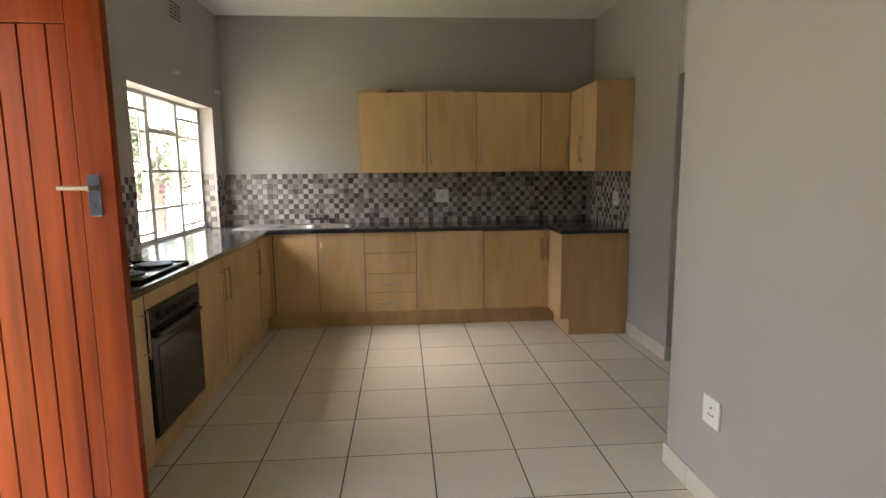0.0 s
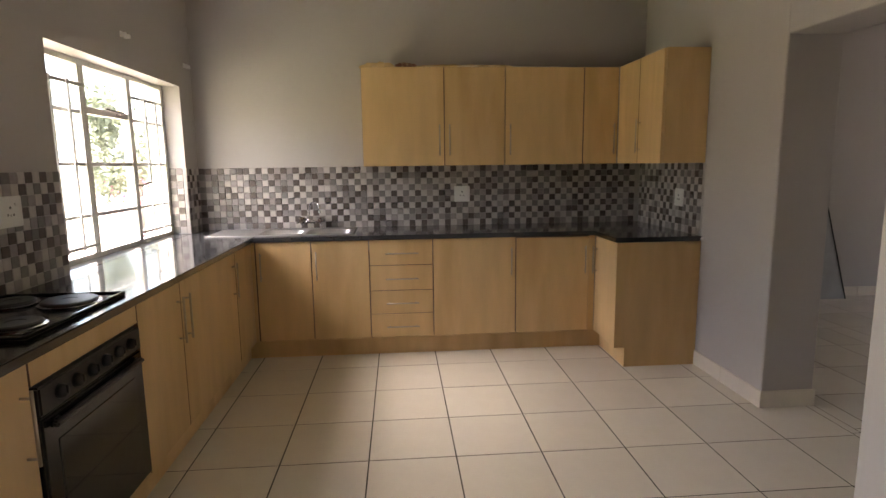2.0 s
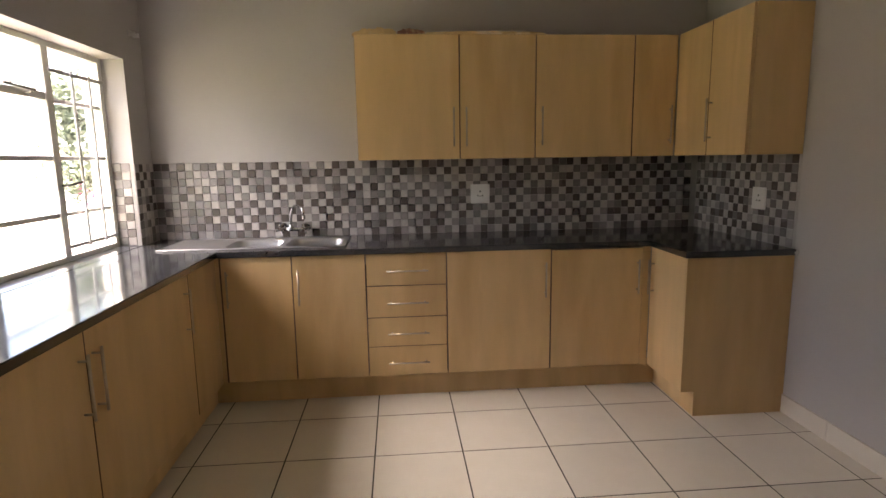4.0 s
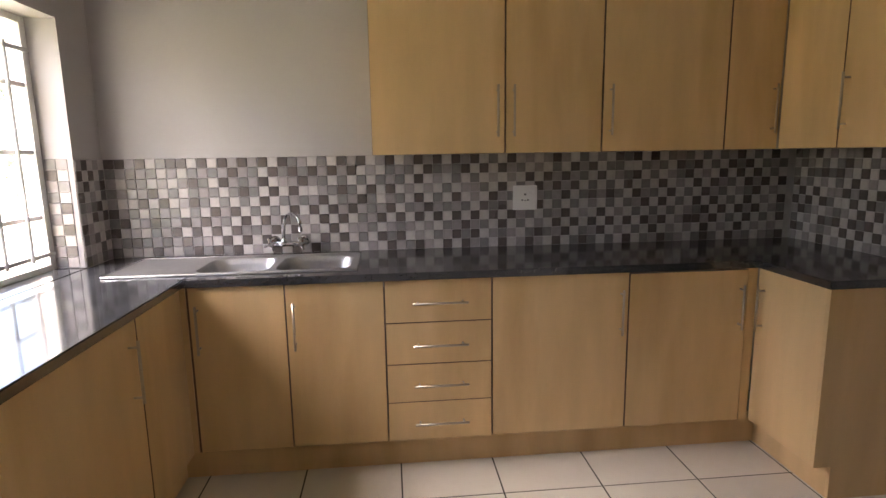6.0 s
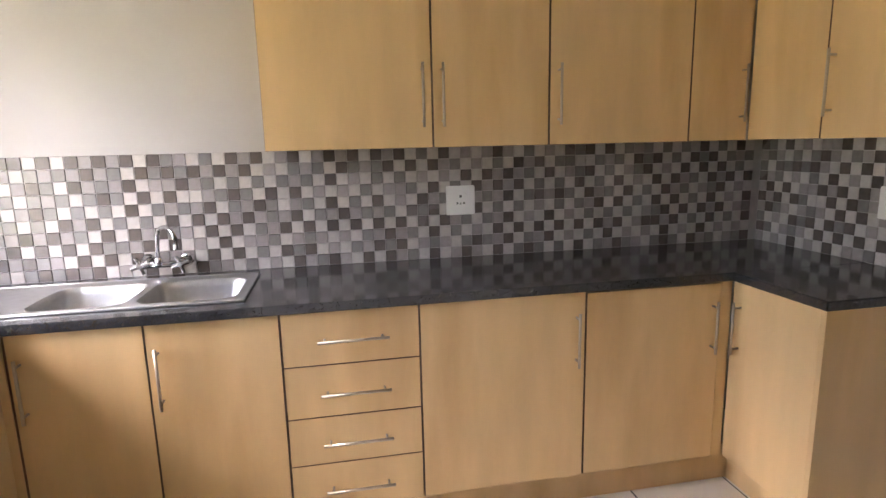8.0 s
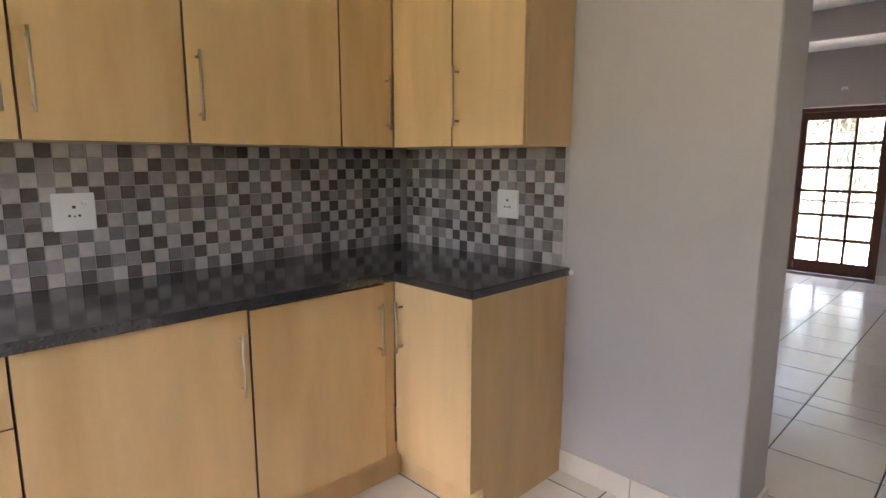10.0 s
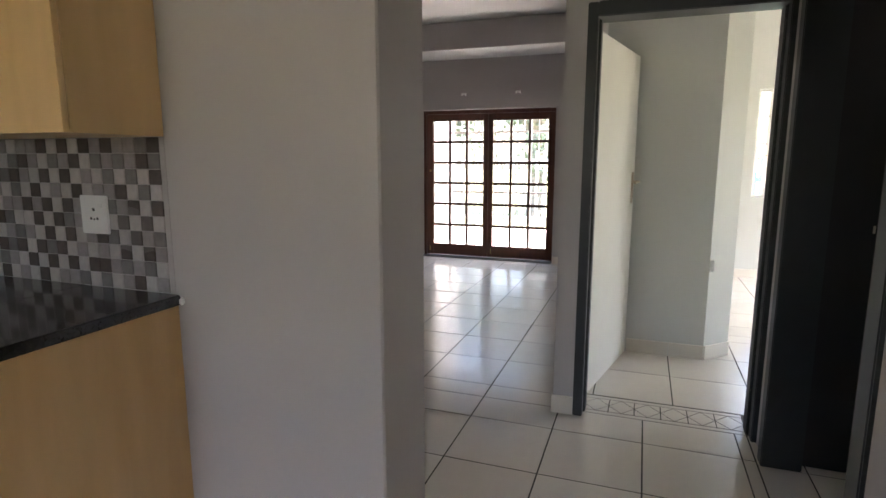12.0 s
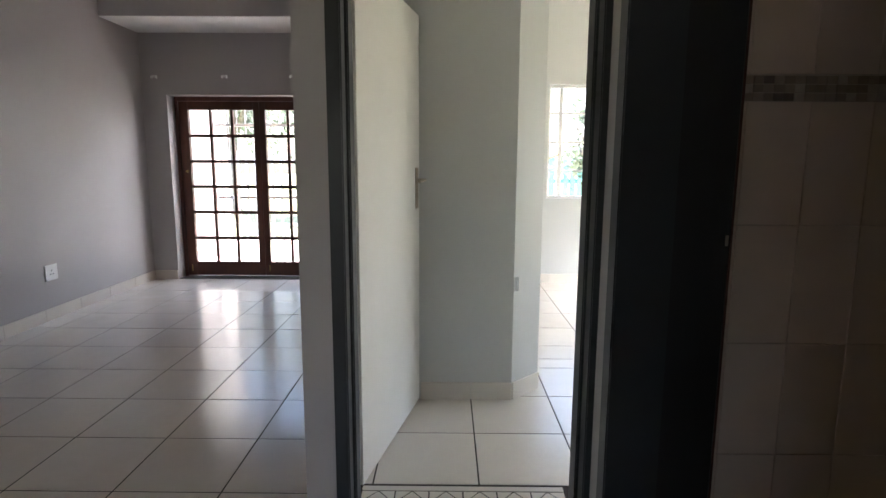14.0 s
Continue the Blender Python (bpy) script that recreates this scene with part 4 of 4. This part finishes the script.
part("pier", boxes((9.4, 6.62, -0.03, 9.8, 7.0, 2.6)), PLASTER, t)
t = thing("teal_fence", (11.0, 1.5, -0.16), "teal painted picket fence outside the back room", "fence")
for k in range(28):
    part("picket", boxes((11.9, -0.6 + k * 0.125, -0.16, 11.93, -0.51 + k * 0.125, 1.35)), TEAL, t)
part("rail", boxes((11.93, -0.7, 0.9, 11.96, 3.0, 0.98)), TEAL, t)

# ---- back room window ----
t = thing("window_2", (RX, 1.95, W2Z0), "white steel window with burglar bars", "window", kind="structure")
wx0, wx1 = RX + 0.06, RX + 0.10
part("frame", boxes((wx0, W2Y0, W2Z0, wx1, W2Y0 + 0.03, W2Z1), (wx0, W2Y1 - 0.03, W2Z0, wx1, W2Y1, W2Z1), (wx0, W2Y0 + 0.03, W2Z0, wx1, W2Y1 - 0.03, W2Z0 + 0.03), (wx0, W2Y0 + 0.03, W2Z1 - 0.03, wx1, W2Y1 - 0.03, W2Z1), bevel=0.003), WHITE, t)
for y in (2.385, 1.93, 1.50):
    part("mullion", boxes((wx0, y - 0.022, W2Z0 + 0.03, wx1 + 0.004, y + 0.022, W2Z1 - 0.03), bevel=0.003), WHITE, t)
for z in (1.76, 1.47, 1.18):
    part("glazing_bar", boxes((wx0 + 0.004, W2Y0 + 0.03, z - 0.011, wx1 - 0.004, W2Y1 - 0.03, z + 0.011), bevel=0.002), WHITE, t)
part("catch", rods(((wx0 - 0.03, 2.50, 1.30), (wx0 - 0.03, 2.40, 1.345), 0.007), ((wx0, 2.40, 1.345), (wx0 - 0.03, 2.40, 1.345), 0.006), n=8), BRASS, t)
g = part("pane", boxes((wx0 + 0.018, W2Y0 + 0.03, W2Z0 + 0.03, wx0 + 0.022, W2Y1 - 0.03, W2Z1 - 0.03)), GLASS, t)
g.visible_shadow = False
socket("light_switch", (4.7665, 3.18, 0.635), (-1, 0, 0), 0.022, 0.075, "small white switch on the pale corner wall", slots=False)


# a thin board left leaning against the living room wall
t = thing("leaning_board", (4.25, 6.58, 0.0), "thin grey-brown board leaning against the living room wall", "board")
bm = bmesh.new()
near = [bm.verts.new(v) for v in ((3.85, 6.59, 0.0), (4.66, 6.585, 0.0), (4.385, 6.673, 1.16), (3.85, 6.673, 1.16))]
far = [bm.verts.new(v.co + Vector((0.004, 0.012, 0.0))) for v in near]
bm.faces.new(near)
bm.faces.new(far[::-1])
for k in range(4):
    bm.faces.new((near[k], far[k], far[(k + 1) % 4], near[(k + 1) % 4]))
bmesh.ops.recalc_face_normals(bm, faces=bm.faces)
part("sheet", bm, FENCE, t)
part("edge_trim", rods(((4.663, 6.58, 0.0), (4.388, 6.668, 1.165), 0.006), n=6), CHARCOAL, t, "dark edge trim")
# ---- wall mosaic ----
PITCH, MT, GAP = 0.0486, 0.0038, 0.0020
MZ0 = 0.9005
SPLASH = setting("splashback", boxes((XL, YB - 0.0025, 0.9, XR, YB, 1.386), (XR - 0.0025, 4.995, 0.9, XR, YB - 0.0025, 1.386),
                                     (XL, 2.62, 0.9, XL + 0.0025, WY0, 1.386), (XL, WY1, 0.9, XL + 0.0025, YB - 0.0025, 1.386), (XL - 0.125, WY1 - 0.0025, 0.907, XL, WY1, 1.386)), MGROUT,
                 "grey, taupe and brown square mosaic splashback", "splashback")
MW = PITCH - GAP


def chip(w, h):
    """One mosaic chip with eased front edges, its back on y=0, facing -y."""
    e = 0.0012
    v = [(0, 0, 0), (w, 0, 0), (w, 0, h), (0, 0, h), (e, -MT, e), (w - e, -MT, e), (w - e, -MT, h - e), (e, -MT, h - e)]
    return v, ((4, 5, 6, 7), (0, 1, 5, 4), (1, 2, 6, 5), (2, 3, 7, 6), (3, 0, 4, 7))


CV, CF = chip(MW, MW)
CHIPS = []
for m in MOS:
    me = bpy.data.meshes.new("mosaic_tile")
    me.from_pydata(CV, [], CF)
    me.materials.append(m)
    CHIPS.append(me)
mr = random.Random(11)


def pick(odd):
    return mr.choices((0, 1, 2, 3), (0.49, 0.27, 0.13, 0.11) if odd else (0.11, 0.27, 0.24, 0.38))[0]


joined = ([], [], [])


def lay(origin, turn, cols, single):
    """Rows of chips from origin, running along the wall."""
    last = [0] * 10
    for c in range(cols):
        for r in range(10):
            k = pick((c + r) % 2)
            for _ in range(3):
                if k == last[r] or (r and k == last[r - 1]):
                    if mr.random() < 0.8:
                        k = pick((c + r) % 2)
            last[r] = k
            m = Matrix.Translation(origin) @ Matrix.Rotation(radians(turn), 4, "Z") @ pose(c * PITCH, mr.uniform(-0.0004, 0.0004), r * PITCH, 0, 0, mr.uniform(-0.25, 0.25))
            x = (m @ Vector((0, 0, 0))).x
            if single and -1.0 < x < 0.44:
                ob = new("mosaic_tile", CHIPS[k])
                ob.parent = SPLASH
                ob.matrix_basis = m
            else:
                b = len(joined[0])
                joined[0].extend((m @ Vector(v))[:] for v in CV)
                joined[1].extend(tuple(i + b for i in f) for f in CF)
                joined[2].extend([k] * len(CF))


lay((XL + 0.006, YB - 0.0025, MZ0), 0, 73, True)
lay((XR - 0.0025, YB - 0.006, MZ0), -90, 20, False)
lay((XL + 0.0025, WY0 - 32 * PITCH - 0.002, MZ0), 90, 32, False)
lay((XL + 0.0025, WY1 + 0.002, MZ0), 90, 5, False)
lay((XL - 0.118, WY1 - 0.0025, MZ0 + 0.006), 0, 2, False)
me = bpy.data.meshes.new("mosaic_tiles")
me.from_pydata(joined[0], [], joined[1])
for m in MOS:
    me.materials.append(m)
me.polygons.foreach_set("material_index", joined[2])
ob = new("mosaic_tiles", me)
ob.parent = SPLASH
tagged(ob, kind="stuff")

# ---- floor tiles ----
TILES = {}
FLOOR = bpy.data.objects["floor"]
TZ, TG = 0.0, 0.0064
tr = random.Random(5)


def floor_tile(w, d):
    key = (round(w, 3), round(d, 3))
    if key not in TILES:
        TILES[key] = mesh_of("tile", boxes((-w / 2, -d / 2, -0.008, w / 2, d / 2, 0.0), bevel=0.0009), TILE)
    return TILES[key]


def tile_field(x0, y0, x1, y1, ox, oy, px, py, single=True, skip=None):
    """Tiles on a grid through (ox, oy), cut at the field's edges."""
    out = bmesh.new()
    i0, j0 = math.floor((x0 - ox) / px), math.floor((y0 - oy) / py)
    for i in range(i0, i0 + int((x1 - x0) / px) + 3):
        for j in range(j0, j0 + int((y1 - y0) / py) + 3):
            a0, a1 = max(ox + i * px, x0) + TG / 2, min(ox + (i + 1) * px, x1) - TG / 2
            b0, b1 = max(oy + j * py, y0) + TG / 2, min(oy + (j + 1) * py, y1) - TG / 2
            if a1 - a0 < 0.012 or b1 - b0 < 0.012:
                continue
            z = TZ + tr.uniform(-0.0006, 0.0)
            if single:
                ob = new("tile", floor_tile(a1 - a0, b1 - b0))
                ob.location = ((a0 + a1) / 2, (b0 + b1) / 2, z)
                ob.parent = FLOOR
            else:
                box_into(out, a0, b0, z - 0.008, a1, b1, z)
    if not single:
        ob = new("tiles", mesh_of("tiles", out, TILE))
        ob.parent = FLOOR
        tagged(ob, kind="stuff")
    else:
        out.free()


tile_field(XL, 1.0, 2.475, YB, 0.0, 3.08, 0.42, 0.42)
tile_field(XL, -1.4, XR, 1.0, 0.0, 3.08, 0.42, 0.42, single=False)
tile_field(2.475, 3.10, 2.525, 4.70, 2.475, 3.10, 0.20, 0.42)
tile_field(2.525, 3.09, 3.725, LY, 3.897, 4.404, 0.42, 0.42)
tile_field(3.725, 4.005, 6.0, LY, 3.897, 4.404, 0.42, 0.42)
tile_field(6.0, 4.005, LX, LY, 3.897, 4.404, 0.42, 0.42, single=False)
tile_field(3.955, 1.8, 5.4, 3.885, 3.963, 3.41, 0.425, 0.42)
tile_field(3.955, 0.2, 5.4, 1.8, 3.963, 3.41, 0.425, 0.42, single=False)
tile_field(5.4, 0.2, RX, 3.765, 3.963, 3.41, 0.425, 0.42, single=False)
tile_field(2.33, 0.8, BXW, 3.09, 3.745, 2.0, 0.30, 0.30, single=False)

# patterned threshold: a row of diamonds between two narrow borders
t = thing("threshold_tiles", (3.84, 3.49, 0.0), "cream threshold tiles with a dark diamond pattern", "tile")
part("border", boxes((3.728, 3.085, -0.008, 3.758, 3.866, 0.0), bevel=0.001), TILE, t)
part("border", boxes((3.922, 3.085, -0.008, 3.952, 3.866, 0.0), bevel=0.001), TILE, t)
n = 6
w = (3.866 - 3.085) / n


def shrink(poly, d):
    """The polygon drawn in by d on every side."""
    pts = [Vector(p) for p in poly]
    mid = sum(pts, Vector((0, 0))) / len(pts)
    lines = []
    for p, q in zip(pts, pts[1:] + pts[:1]):
        e = (q - p).normalized()
        nn = Vector((-e.y, e.x))
        nn = nn if nn.dot(mid - p) > 0 else -nn
        lines.append((p + nn * d, e))
    out = []
    for (p, e), (q, g) in zip(lines[-1:] + lines[:-1], lines):
        out.append(p + e * ((q - p).cross(g) / e.cross(g)))
    return out


for i in range(n):
    y0, yc, y1 = 3.085 + i * w, 3.085 + (i + 0.5) * w, 3.085 + (i + 1) * w
    xa, xb, xc = 3.762, 3.918, 3.84
    for poly in (((xa, yc), (xc, y1), (xb, yc), (xc, y0)), ((xa, y0), (xa, yc), (xc, y0)), ((xa, yc), (xa, y1), (xc, y1)), ((xb, yc), (xb, y0), (xc, y0)), ((xb, y1), (xb, yc), (xc, y1))):
        poly = shrink(poly, 0.0026)
        bm = bmesh.new()
        f = bm.faces.new([bm.verts.new((x, y, -0.008)) for x, y in poly])
        r = bmesh.ops.extrude_face_region(bm, geom=[f])
        bmesh.ops.translate(bm, verts=[v for v in r["geom"] if isinstance(v, bmesh.types.BMVert)], vec=(0, 0, 0.008))
        bmesh.ops.recalc_face_normals(bm, faces=bm.faces)
        part("tile", bm, TILE, t)

# ---- skirting tiles ----
SK = setting("baseboard", boxes((XR - 0.002, 4.28, 0, XR, 4.99, 0.08), (LX - 0.002, FDY1 + 0.01, 0, LX, LY, 0.08)), GROUT, "cream tile skirting with dark joints", "skirting")


def skirting(a, b, normal, first=0.42, h=0.096, step=0.42):
    """Skirting tiles from a to b on a wall, standing off along normal."""
    a, b, n = Vector(a), Vector(b), Vector(normal)
    d = (b - a)
    L = d.length
    d.normalize()
    s, cut = 0.0, first
    while s < L - 0.01:
        e = min(cut, L)
        bm = boxes((s + 0.0015, 0, 0.0005, e - 0.0015, 0.011, h), bevel=0.0015)
        m = Matrix.Translation((a.x, a.y, 0)) @ Matrix.Rotation(math.atan2(d.y, d.x), 4, "Z")
        side = (m.to_3x3() @ Vector((0, 1, 0))).dot(Vector((n.x, n.y, 0)))
        if side < 0:
            bmesh.ops.translate(bm, verts=bm.verts, vec=(0, -0.011, 0))
        bm.transform(m)
        ob = new("tile", mesh_of("skirting_tile", bm, SKIRT))
        ob.parent = SK
        s, cut = e, e + step


skirting((XR, 4.99), (XR, 4.264), (-1, 0), 0.33, 0.10)
skirting((XR - 0.011, 4.275), (2.52, 4.275), (0, -1), 0.42, 0.10)
skirting((BLX, BLY + 0.011), (BLX, -1.4), (-1, 0), 0.225, 0.10)
skirting((BLX, BLY), (XR, BLY), (0, 1))
skirting((XR, BLY), (XR, 3.09), (-1, 0))
skirting((2.475, LY), (LX, LY), (0, -1), 0.30)
skirting((LX, LY - 0.011), (LX, FDY1), (-1, 0))
skirting((LX, FDY0), (LX, 4.023), (-1, 0))
skirting((FX, 4.023), (FX, 3.909), (-1, 0))
skirting((FX, 4.012), (LX, 4.012), (0, 1))
skirting((4.768, 3.68), (4.768, 3.194), (-1, 0), 0.27)
skirting((4.768, 3.194), (4.93, 3.030), (-0.7, -0.7))
skirting((RX, 3.76), (RX, 0.2), (-1, 0), 1.30)

# ---- bathroom wall tiles and mosaic border ----
BT = setting("bathroom_tiling", boxes((BXW + 0.006, 0.8, 0, BXW + 0.012, 2.97, H)), BGROUT, "beige glazed bathroom wall tiles with mosaic border", "wall tiles")
for i in range(11):
    y0 = 0.8 + i * 0.2
    for z0, z1 in ((0.0, 0.26), (0.26, 0.66), (0.66, 1.06), (1.06, 1.450), (1.533, 1.97), (1.97, 2.37), (2.37, 2.80)):
        y1 = min(y0 + 0.2, 2.97)
        ob = new("tile", mesh_of("wall_tile", boxes((BXW, y0 + 0.001, z0 + 0.001, BXW + 0.0062, y1 - 0.001, z1 - 0.001), bevel=0.001), BATHTILE))
        ob.parent = BT
bm = bmesh.new()
idx = []
for i in range(66):
    for r in range(3):
        y, z = 0.8 + i * 0.0325, 1.452 + r * 0.0265
        box_into(bm, BXW - 0.001, y, z, BXW + 0.0062, y + 0.0295, z + 0.0240)
        idx += [mr.choices((0, 1, 2, 3), (0.25, 0.35, 0.28, 0.12))[0]] * 6
me = mesh_of("mosaic_border", bm, MOSB)
me.polygons.foreach_set("material_index", idx)
ob = new("mosaic_border", me)
ob.parent = BT
tagged(ob, kind="stuff")
